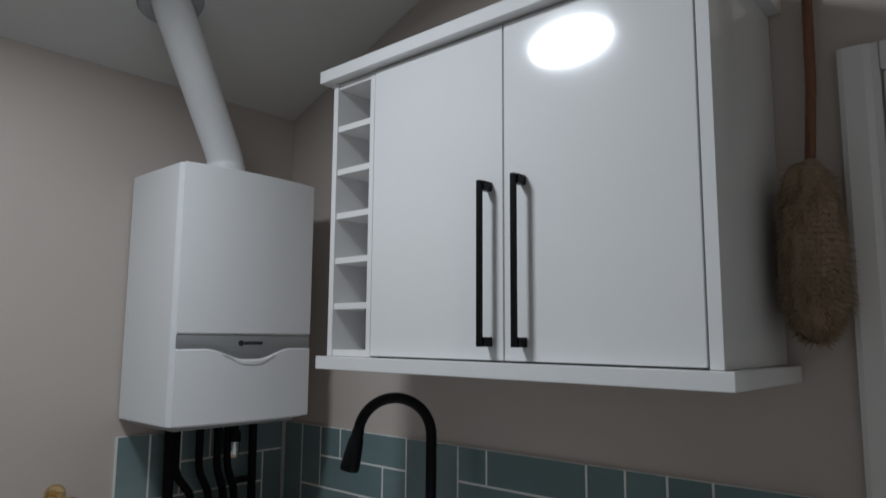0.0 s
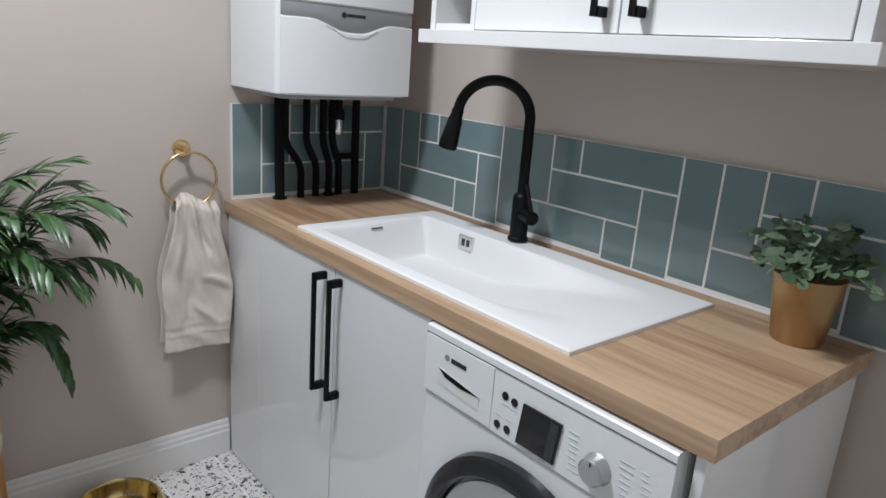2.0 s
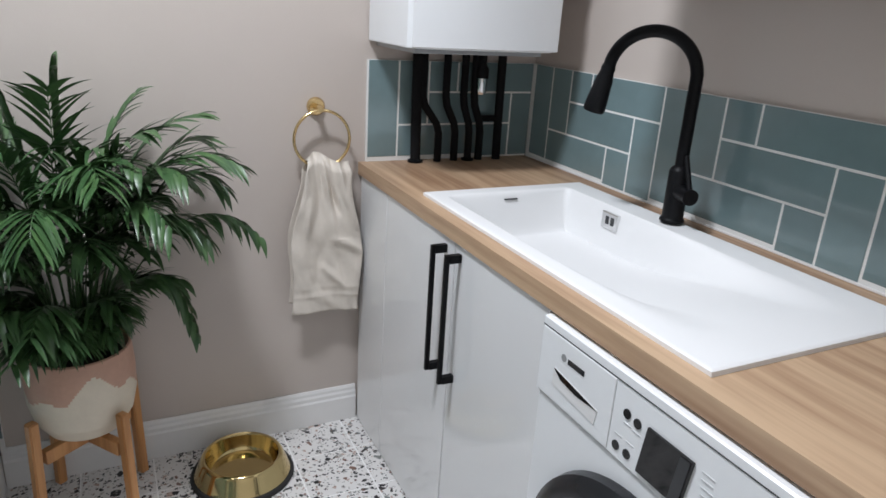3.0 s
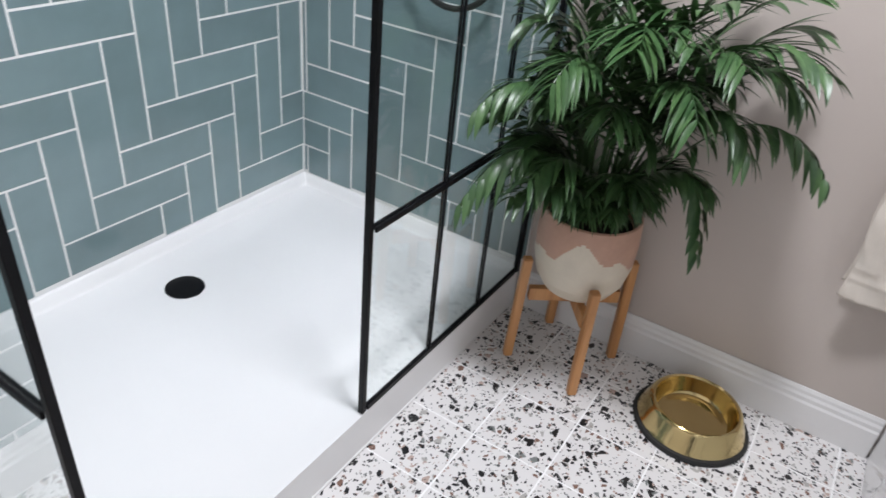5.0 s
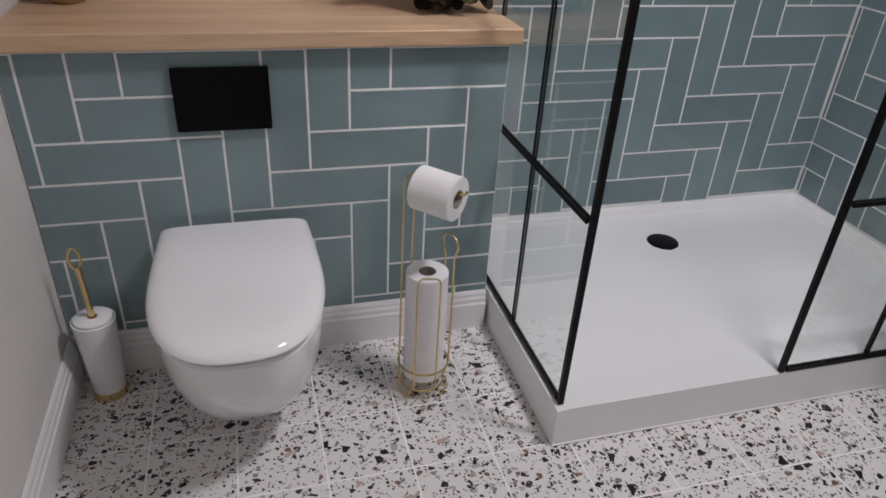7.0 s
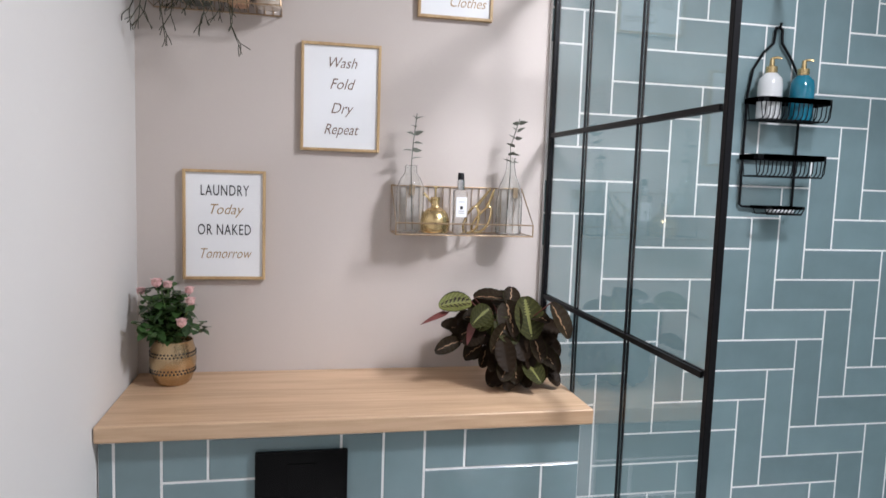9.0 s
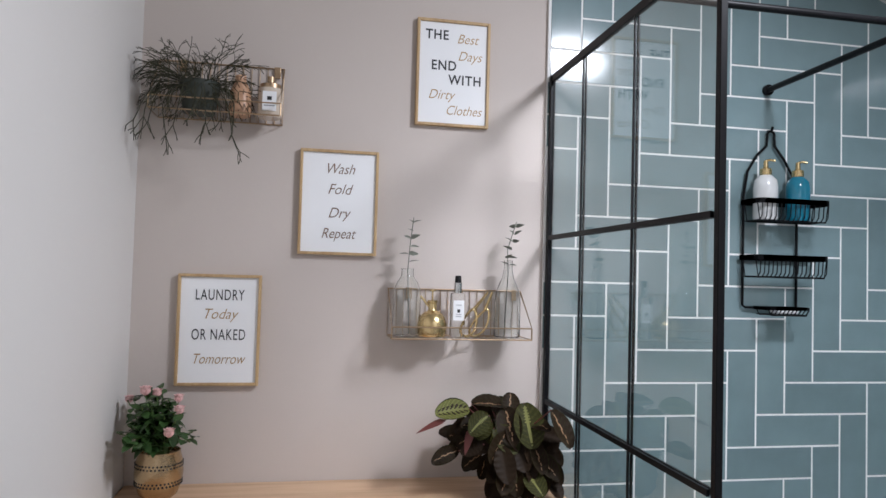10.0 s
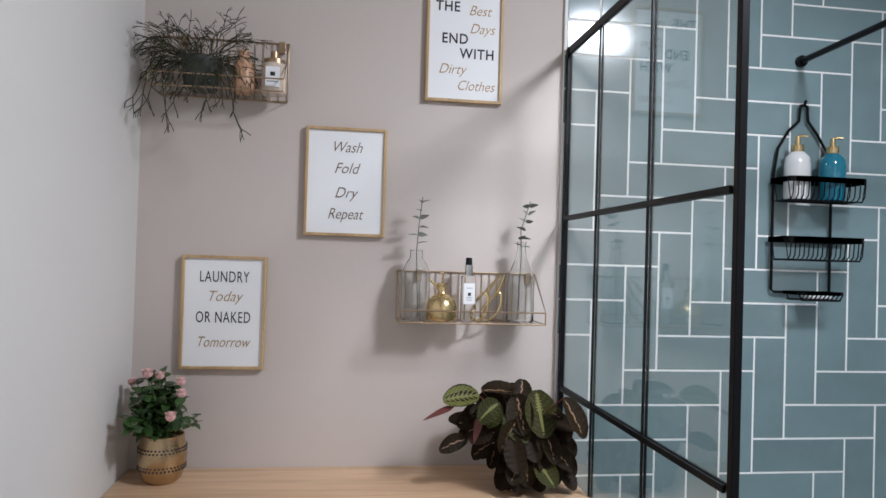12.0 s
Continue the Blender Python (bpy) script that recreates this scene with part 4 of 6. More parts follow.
def dshape(w, y_back, y_front, z, n=36, sq=2.7):
    """Half-oval outline: straight at the wall, round in front."""
    y_front -= 0.008
    ymid = y_back + (y_front - y_back) * 0.42
    pts_ = [(TCX - w, y_back), (TCX - w * 1.04, (y_back + ymid) / 2), (TCX - w * 1.055, ymid)]
    for i in range(1, n):
        a = math.pi * i / n
        c, s = math.cos(a), math.sin(a)
        pts_.append((TCX - w * 1.055 * math.copysign(abs(c) ** (2 / sq), c), ymid + (y_front - ymid) * s ** (2 / 2.35)))
    pts_ += [(TCX + w * 1.055, ymid), (TCX + w * 1.04, (y_back + ymid) / 2), (TCX + w, y_back)]
    return [Vector((p[0], p[1], z + 0.004)) for p in pts_]


def loft(sections):
    bm_ = bmesh.new()
    rr = [[bm_.verts.new(p) for p in s] for s in sections]
    for a, b in zip(rr, rr[1:]):
        for i in range(len(a)):
            bm_.faces.new((a[i], a[(i + 1) % len(a)], b[(i + 1) % len(a)], b[i]))
    bm_.faces.new(rr[0][::-1])
    bm_.faces.new(rr[-1])
    return bm_


toi = thing("toilet", (TCX, -1.95, 0.07), "white wall-hung toilet with closed soft-curve lid", "toilet")
YB = BOXY + 0.0115
secs = [dshape(w, YB, yf, z) for w, yf, z in ((0.062, -1.93, 0.050), (0.092, -1.875, 0.058), (0.118, -1.815, 0.09), (0.144, -1.745, 0.15), (0.162, -1.692, 0.22), (0.172, -1.655, 0.295), (0.174, -1.638, 0.356), (0.174, -1.634, 0.385), (0.170, -1.640, 0.391))]
part("bowl", loft(secs), M_CERAM, toi, "", True)
secs = [dshape(w, YB + 0.045, yf, z) for w, yf, z in ((0.166, -1.642, 0.3930), (0.169, -1.638, 0.3955), (0.169, -1.638, 0.3995), (0.167, -1.642, 0.4015))]
part("seat", loft(secs), M_CERAM, toi, "", True)
secs = [dshape(w, YB + 0.028, yf, z) for w, yf, z in ((0.171, -1.634, 0.4040), (0.177, -1.626, 0.4065), (0.179, -1.624, 0.4110), (0.1775, -1.627, 0.416), (0.172, -1.636, 0.4235), (0.162, -1.652, 0.4285), (0.145, -1.68, 0.4315), (0.09, -1.77, 0.433))]
part("lid", loft(secs), M_CERAM, toi, "", True)
part("hinge_cover", box(TCX - 0.172, YB + 0.004, 0.3930, TCX + 0.172, YB + 0.027, 0.416, 0.006, 3), M_CERAM, toi)


def paper_roll(name, c, axis, r, h, hole, label, parent=None):
    prof = [(hole, -h / 2), (r - 0.0015, -h / 2), (r, -h / 2 + 0.0015), (r, h / 2 - 0.0015), (r - 0.0015, h / 2), (hole, h / 2), (hole, -h / 2)]
    q = lathe(prof, (0, 0, 0), 40)
    q2 = lathe([(hole - 0.0015, -h / 2), (hole - 0.0003, -h / 2), (hole - 0.0003, h / 2), (hole - 0.0015, h / 2), (hole - 0.0015, -h / 2)], (0, 0, 0), 40)
    m_ = Matrix.Translation(c) @ Vector(axis).to_track_quat("Z", "Y").to_matrix().to_4x4()
    t = thing(name, c, label, "toilet roll", "toilet rolls")
    for qq, mm, nm in ((q, M_PAPER, "paper"), (q2, M_CARD, "core")):
        bmesh.ops.transform(qq, matrix=m_, verts=qq.verts)
        part(nm, qq, mm, t, "", True)
    return t


rh = thing("toilet_roll_stand", (1.69, -1.93, 0), "brass wire toilet roll stand holding spare rolls", "toilet roll stand")
RC = Vector((1.692, -1.943, 0))
for nm, z, rad_, wire in (("base_ring", 0.030, 0.056, 0.0028), ("upper_ring", 0.092, 0.066, 0.0028)):
    part(nm, tube(arc(RC + Vector((0, 0, z)), rad_, 0, 351, 39, (1, 0, 0), (0, 1, 0)), wire, 8, closed=True), M_BRASS, rh, "", True)
part("base_plate", lathe([(0, 0), (0.050, 0), (0.0515, 0.002), (0.050, 0.004), (0, 0.004)], RC + Vector((0, 0, 0.050)), 36), M_BRASS, rh, "", True)


def on_ring(ang, rad_, off, z):
    """A point of the stand: off along the ring's tangent from the given angle."""
    c, s_ = math.cos(radians(ang)), math.sin(radians(ang))
    return RC + Vector((c * rad_ - s_ * off, s_ * rad_ + c * off, z))


for ang in (20, 145, 268):
    lo = [on_ring(ang, 0.056, -0.030, 0.031), on_ring(ang, 0.060, -0.026, 0.014)]
    lo += [on_ring(ang, 0.063, 0.022 * math.sin(radians(a)), 0.012 - 0.0085 * math.cos(radians(a))) for a in range(-75, 76, 25)]
    lo += [on_ring(ang, 0.060, 0.026, 0.014), on_ring(ang, 0.056, 0.030, 0.031)]
    part("foot", tube(lo, 0.0026, 8), M_BRASS, rh, "", True)
up_ = [on_ring(80, 0.055, -0.027, 0.031), on_ring(80, 0.067, -0.027, 0.06), on_ring(80, 0.064, -0.028, 0.372), on_ring(80, 0.063, -0.024, 0.382), on_ring(80, 0.063, -0.016, 0.387)]
dn_ = [on_ring(80, 0.063, 0.016, 0.387), on_ring(80, 0.063, 0.024, 0.382), on_ring(80, 0.064, 0.028, 0.372), on_ring(80, 0.067, 0.027, 0.06), on_ring(80, 0.055, 0.027, 0.031)]
part("cage_wire", tube(up_ + dn_, 0.0023, 8), M_BRASS, rh, "", True)
HA = 203
hk = [on_ring(HA, 0.055, -0.022, 0.031), on_ring(HA, 0.069, -0.022, 0.06), on_ring(HA, 0.070, -0.019, 0.30), on_ring(HA, 0.070, -0.017, 0.385)]
hk += [on_ring(HA, 0.070, -0.029 * math.sin(radians(a)), 0.425 + 0.027 * math.cos(radians(a))) for a in range(125, -126, -25)]
hk += [on_ring(HA, 0.070, 0.017, 0.385), on_ring(HA, 0.070, 0.019, 0.30), on_ring(HA, 0.069, 0.022, 0.06), on_ring(HA, 0.055, 0.022, 0.031)]
part("hook", tube(hk, 0.0028, 8), M_BRASS, rh, "", True)
AX = Vector((-0.70, 0.71, -0.03)).normalized()
HUB = RC + Vector((-0.016, 0.002, 0.582))
arm0 = HUB - AX * 0.062 + Vector((0, 0, 0.014))
for foot_, top_ in ((Vector((0.062, -0.016, 0.031)), Vector((0.060, -0.014, 0.606))), (Vector((0.033, -0.058, 0.031)), arm0 - RC + Vector((-0.001, -0.002, -0.012)))):
    part("upright", tube([RC + foot_, RC + top_, RC + top_ + Vector((-0.003, -0.003, 0.009)), arm0 + Vector((0.003, -0.001, 0.018))], 0.0026, 8), M_BRASS, rh, "", True)
part("roll_arm", tube([arm0 + Vector((0.003, -0.001, 0.018)), arm0 + Vector((0, 0, 0.004)), arm0 + AX * 0.010, arm0 + AX * 0.118, arm0 + AX * 0.129 + Vector((0, 0, 0.003)), arm0 + AX * 0.136 + Vector((0, 0, 0.011))], 0.0040, 10), M_BRASS, rh, "", True)
paper_roll("toilet_roll", tuple(HUB), tuple(AX), 0.053, 0.105, 0.023, "white toilet roll on the brass arm")
for k in range(3):
    paper_roll("toilet_roll", tuple(RC + Vector((0, 0, 0.0545 + 0.0525 + 0.1052 * k))), (0, 0, 1), 0.053, 0.105, 0.022, "white spare toilet roll stacked in the stand")

tb = thing("toilet_brush", (2.490, -2.090, 0), "white toilet brush pot with brass base and handle", "toilet brush")
TC = (2.490, -2.090, 0)
part("base", lathe([(0, 0), (0.043, 0), (0.044, 0.004), (0.042, 0.022), (0, 0.022)], TC, 36), M_BRASS, tb, "brass base ring", True)
part("holder", lathe([(0, 0.0225), (0.039, 0.0225), (0.050, 0.224), (0.051, 0.234), (0.048, 0.235), (0.047, 0.230), (0, 0.228)], TC, 40), M_CERAM, tb, "", True)
part("lid", lathe([(0.012, 0.2305), (0.045, 0.2305), (0.045, 0.240), (0.041, 0.243), (0.012, 0.243), (0.012, 0.2305)], TC, 36), M_CERAM, tb, "", True)
h0 = Vector(TC)
part("handle", tube([h0 + Vector((0, 0, 0.225)), h0 + Vector((0.004, 0, 0.35)), h0 + Vector((0.006, 0, 0.385))], 0.0075, 12), M_BRASS, tb, "", True)
part("handle_loop", tube(arc(h0 + Vector((0.007, 0, 0.406)), 0.012, 0, 345, 23, (1, 0.2, 0), (0, 0, 2.3)), 0.0036, 8, closed=True), M_BRASS, tb, "", True)

# ---- pictures ----


def words(text, size, x, z, material, parent, shear=0.0, y=None, spacing=1.0, weight=0.0, sx=1.0):
    """Flat lettering on the south wall, centred on x, its base line at z."""
    cu = bpy.data.curves.new("lettering", "FONT")
    cu.body, cu.size, cu.align_x, cu.shear, cu.space_character, cu.offset, cu.extrude = text, size, "CENTER", shear, spacing, weight, 0.0004
    cu.resolution_u = 4
    tmp = new("lettering_curve", cu)
    me = bpy.data.meshes.new_from_object(tmp)
    bpy.data.objects.remove(tmp)
    bpy.data.curves.remove(cu)
    me.name = "lettering"
    me.transform(Matrix.Translation(Vector((x, y, z)) - ORIG[parent]) @ Euler((radians(90), 0, radians(180))).to_matrix().to_4x4() @ Matrix.Diagonal((sx, 1, 1, 1)))
    me.materials.clear()
    me.materials.append(material)
    ob = new("lettering", me)
    ob.parent = parent
    ORIG[ob] = ORIG[parent]
    return ob


def picture(x0, x1, z0, z1, label, lines):
    t = thing("picture", ((x0 + x1) / 2, RY, z0), label, "picture", "framed prints")
    f, d = 0.0080, 0.018
    for nm, q in (("frame_side", box(x0, RY + 0.001, z0, x0 + f, RY + d, z1, 0.0012)), ("frame_side", box(x1 - f, RY + 0.001, z0, x1, RY + d, z1, 0.0012)),
                  ("frame_rail", box(x0 + f + 0.0001, RY + 0.001, z0, x1 - f - 0.0001, RY + d, z0 + f, 0.0012)), ("frame_rail", box(x0 + f + 0.0001, RY + 0.001, z1 - f, x1 - f - 0.0001, RY + d, z1, 0.0012))):
        part(nm, q, M_FRAMEWOOD, t, "slim light oak frame")
    pr = part("print", box(x0 + 0.005, RY + 0.002, z0 + 0.005, x1 - 0.005, RY + 0.011, z1 - 0.005), M_PRINT, t, "white print with lettering")
    xc = (x0 + x1) / 2
    for text, size, dx, dz, m_, shear, sx in lines:
        words(text, size, xc - dx, z1 - dz, m_, pr, shear, RY + 0.0113, 1.0 if shear else 1.12, 0.0006 if not shear and sx > 0.7 else -0.0003 if shear else 0.0, sx)
    return t


picture(2.241, 2.460, 1.164, 1.466, "framed laundry print, black and gold lettering on white", (
    ("LAUNDRY", 0.042, 0, 0.070, M_INK, 0, 0.62), ("Today", 0.040, 0.0, 0.121, M_GOLDINK, 0.35, 0.9), ("OR NAKED", 0.042, 0, 0.178, M_INK, 0, 0.62), ("Tomorrow", 0.040, 0, 0.243, M_GOLDINK, 0.35, 0.76)))
picture(1.929, 2.149, 1.529, 1.826, "framed laundry print, bronze script lettering on white", (
    ("Wash", 0.042, 0, 0.067, M_BRONZEINK, 0.35, 0.85), ("Fold", 0.042, 0, 0.125, M_BRONZEINK, 0.35, 0.9), ("Dry", 0.042, 0, 0.192, M_BRONZEINK, 0.35, 0.9), ("Repeat", 0.042, 0, 0.250, M_BRONZEINK, 0.35, 0.8)))
picture(1.611, 1.829, 1.915, 2.229, "framed laundry print, black capitals and gold script", (
    ("THE", 0.040, -0.050, 0.058, M_INK, 0, 0.88), ("Best", 0.040, 0.040, 0.066, M_GOLDINK, 0.35, 0.9), ("Days", 0.040, 0.048, 0.117, M_GOLDINK, 0.35, 0.9), ("END", 0.040, -0.028, 0.148, M_INK, 0, 0.88),
    ("WITH", 0.040, 0.036, 0.189, M_INK, 0, 0.88), ("Dirty", 0.040, -0.035, 0.234, M_GOLDINK, 0.35, 0.9), ("Clothes", 0.040, 0.033, 0.279, M_GOLDINK, 0.35, 0.85)))

# ---- wire shelves on the south wall ----
M_WIRE = mat("antique_brass_wire", (0.42, 0.30, 0.19), 0.38, 0.9, vary=0.15, scale=30)


def wire_shelf(x0, x1, z0, z1, depth, label):
    t = thing("wire_shelf", ((x0 + x1) / 2, RY, z0), label, "wall shelf", "wire shelves")
    yb, yf = RY + 0.004, RY + depth
    zf = z0 + 0.032
    r = 0.0021
    part("back_frame", tube([(x0, yb, z0), (x0, yb, z1), (x1, yb, z1), (x1, yb, z0)], r, 8, closed=True), M_WIRE, t)
    part("base_frame", tube([(x0, yb, z0), (x1, yb, z0), (x1, yf, z0), (x0, yf, z0)], r, 8, closed=True), M_WIRE, t)
    part("front_rail", tube([(x0, yb, z1), (x0, yf, zf), (x1, yf, zf), (x1, yb, z1)], r, 8), M_WIRE, t)
    for x in (x0, x1):
        part("corner_wire", tube([(x, yf, z0), (x, yf, zf)], r, 8), M_WIRE, t)
    n = int((x1 - x0) / 0.0215)
    for k in range(1, n):
        x = x0 + (x1 - x0) * k / n
        part("wire", tube([(x, yb, z1), (x, yb, z0), (x, yf, z0)], 0.0012, 6), M_WIRE, t)
    for x in (x0 + 0.018, x1 - 0.06):
        part("bracket", box(x - 0.009, yb, z1 - 0.028, x + 0.009, yb + 0.004, z1 + 0.004, 0.001), M_WIRE, t)
    return t


B1 = (1.498, 1.890, 1.306, 1.439)
wire_shelf(*B1, 0.125, "antique brass wire shelf holding vases and brass mister")
B2 = (2.202, 2.531, 1.888, 2.046)
wire_shelf(*B2, 0.125, "antique brass wire shelf holding trailing plant and candle")


def vessel(name, prof, c, label, category, m_=None, thick=0.002):
    """A thin-walled glass vessel."""
    inner = [(max(0.0, r - thick), z + (thick if i == 0 else 0)) for i, (r, z) in enumerate(prof)]
    q = lathe([(0, prof[0][1])] + prof + inner[::-1] + [(0, prof[0][1] + thick)], c, 32)
    o = single(name, q, m_ or M_GLASS, label, category, smooth=True, loc=c)
    return o


def leaf_blade(bm_, base, d, up, length, width, bend=0.3, n=5, mats=None, fold=0.25, shape=0.55):
    """One leaf: a strip that widens, narrows to a tip, droops by bend and is folded along its rib."""
    d, up = Vector(d).normalized(), Vector(up)
    side_ = d.cross(up)
    if side_.length < 1e-4:
        side_ = d.orthogonal()
    side_.normalize()
    nrm = side_.cross(d).normalized()
    rows__ = []
    p = Vector(base)
    dd_ = d.copy()
    for i in range(n + 1):
        t = i / n
        w = width * 0.5 * (math.sin(math.pi * min(1, t ** shape * 0.97 + 0.03)) ** 0.8 if t < 1 else 0)
        if i == n or w < 1e-5:
            w = width * 0.02
        rows__.append((bm_.verts.new(p + side_ * w + nrm * w * fold), bm_.verts.new(p), bm_.verts.new(p - side_ * w + nrm * w * fold)))
        dd_ = (dd_ + Vector((0, 0, -1)) * bend / n).normalized()
        p = p + dd_ * length / n
    for a, b in zip(rows__, rows__[1:]):
        for k in range(2):
            f = bm_.faces.new((a[k], a[k + 1], b[k + 1], b[k]))
            f.smooth = True
    return bm_


bottle = [(0.035, 0.0), (0.038, 0.004), (0.038, 0.10), (0.032, 0.135), (0.017, 0.170), (0.0125, 0.195), (0.0125, 0.215), (0.015, 0.218)]
for x, s, hgt in ((1.844, 1, 0.33), (1.554, -1, 0.33)):
    c = (x, RY + 0.066, B1[2] + 0.0035)
    vessel("bottle_vase", bottle if s < 0 else [(0.035, 0), (0.039, 0.004), (0.039, 0.125), (0.029, 0.15), (0.018, 0.165), (0.017, 0.185), (0.019, 0.187)], c, "clear glass bottle vase with a eucalyptus sprig", "vase")
    sp = thing("eucalyptus_sprig", c, "grey-green eucalyptus sprig standing in a bottle vase", "sprig", "eucalyptus sprigs")
    rn = random.Random(3 if s > 0 else 8)
    lean = -0.012 * s if s > 0 else -0.02
    stem = [Vector((x - 0.008 * s, c[1], c[2] + 0.006)), Vector((x, c[1], c[2] + 0.18)), Vector((x - 0.004 * s, c[1] + 0.004, c[2] + 0.25)), Vector((x + lean, c[1] + 0.006, c[2] + hgt))]
    part("stem", tube(stem, 0.0013, 6), M_DRYEUC, sp)
    for k in range(6):
        z = c[2] + 0.205 + 0.022 * k
        px = x + lean * ((k + 0.5) / 6)
        for sg in (-1, 1):
            if rn.random() < 0.15:
                continue
            q = leaf_blade(bmesh.new(), (px, c[1] + 0.004, z), (sg * 1.0, rn.uniform(-0.5, 0.9), rn.uniform(0.0, 0.8)), (0, rn.uniform(-1, 1), 1), rn.uniform(0.022, 0.036) * (1 - 0.05 * k), rn.uniform(0.014, 0.021), 0.2)
            part("leaf", q, M_DRYEUC, sp)

mi = thing("plant_mister", (1.772, RY + 0.07, B1[2]), "polished brass plant mister with pump and spout", "plant mister")
c = (1.772, RY + 0.07, B1[2] + 0.0035)
part("body", lathe([(0, 0), (0.037, 0), (0.040, 0.005), (0.041, 0.036), (0.036, 0.054), (0.024, 0.066), (0.015, 0.070), (0.012, 0.074), (0.012, 0.092), (0.014, 0.094), (0.014, 0.100), (0, 0.101)], c, 36), M_BRASS, mi, "", True)
part("plunger", tube([(c[0], c[1], c[2] + 0.10), (c[0], c[1], c[2] + 0.126)], 0.0025, 8), M_BRASS, mi)
part("plunger_top", lathe([(0, 0), (0.009, 0), (0.009, 0.004), (0, 0.005)], (c[0], c[1], c[2] + 0.126), 20), M_BRASS, mi)
part("spout", tube([(c[0] + 0.01, c[1], c[2] + 0.083), (c[0] + 0.022, c[1], c[2] + 0.098), (c[0] + 0.036, c[1], c[2] + 0.113)], 0.0035, 8), M_BRASS, mi, "", True)

pb = thing("perfume_bottle", (1.700, RY + 0.07, B1[2]), "clear perfume bottle with white label and black cap", "perfume bottle")
c = (1.700, RY + 0.07, B1[2] + 0.0035)
part("glass", box(c[0] - 0.020, c[1] - 0.017, c[2], c[0] + 0.020, c[1] + 0.017, c[2] + 0.122, 0.006, 3), M_GLASS, pb, "", True)
lb = part("label", box(c[0] - 0.0155, c[1] + 0.0172, c[2] + 0.046, c[0] + 0.0155, c[1] + 0.0180, c[2] + 0.102), M_PRINT, pb, "white paper label")
part("mark", box(c[0] - 0.004, c[1] + 0.0181, c[2] + 0.068, c[0] + 0.004, c[1] + 0.0185, c[2] + 0.077), M_INK, lb)
for z in (0.056, 0.062, 0.088):
    part("mark", box(c[0] - 0.008, c[1] + 0.0181, c[2] + z, c[0] + 0.008, c[1] + 0.0185, c[2] + z + 0.002), M_STRIPE, lb, "grey lettering bar")
part("collar", lathe([(0, 0), (0.0115, 0), (0.0115, 0.028), (0, 0.028)], (c[0], c[1], c[2] + 0.1225), 24), M_CHROME, pb, "", True)
part("cap", lathe([(0, 0), (0.0095, 0), (0.0085, 0.018), (0.007, 0.020), (0, 0.020)], (c[0], c[1], c[2] + 0.151), 24), M_BLACK, pb, "black cap", True)

sc = thing("scissors", (1.631, RY + 0.05, B1[2]), "brass loop-handled scissors leaning in the wire shelf", "scissors")
for sg, nm in ((1, "handle"), (-1, "handle")):
    cc = Vector((1.646 + 0.018 * sg, RY + 0.058, B1[2] + 0.042))
    rot = 0.35 - 0.10 * sg
    lp = [cc + Vector((0.021 * math.cos(a) * (1.0 - 0.35 * math.sin(a)) - 0.042 * math.sin(a) * rot, 0.006 * sg, 0.038 * math.sin(a))) for a in [2 * math.pi * i / 28 for i in range(28)]]
    part(nm, tube(lp, 0.0034, 8, closed=True), M_BRASS, sc, "", True)
    part("blade", tube([cc + Vector((-0.012, 0.004 * sg, 0.036)), cc + Vector((-0.045 - 0.012 * sg, -0.008, 0.088))], 0.0055, 8, r1=0.003), M_BRASS, sc)

# trailing plant on the upper wire shelf
tp = thing("trailing_cactus", (2.416, RY + 0.07, B2[2]), "trailing dark green mistletoe cactus in a pot on wire shelf", "plant")
pc = (2.416, RY + 0.066, B2[2] + 0.0035)
part("pot", lathe([(0, 0), (0.040, 0), (0.052, 0.075), (0.054, 0.082), (0.050, 0.083), (0.048, 0.076), (0, 0.070)], pc, 36), mat("grey_green_pot", (0.045, 0.052, 0.042), 0.5, vary=0.1, scale=15), tp, "", True)
rn = random.Random(12)


def branchy(bm_, p, d, seg, depth, r):
    p, d = Vector(p), Vector(d).normalized()
    pts_ = [p]
    for _ in range(3):
        d = (d + Vector((rn.uniform(-0.2, 0.2), rn.uniform(-0.2, 0.2), rn.uniform(-0.24, 0.04)))).normalized()
        p = p + d * seg / 3
        p.y = max(RY + 0.012, p.y)
        p.x = min(RX - 0.008, p.x)
        pts_.append(p.copy())
    tube(pts_, r, 5, bm_)
    if depth > 0:
        for _ in range(2 if rn.random() < 0.75 else 3):
            e = (d + Vector((rn.uniform(-0.75, 0.75), rn.uniform(-0.4, 0.5), rn.uniform(-0.6, 0.45)))).normalized()
            branchy(bm_, p, e, seg * rn.uniform(0.5, 0.85), depth - 1, r * 0.88)


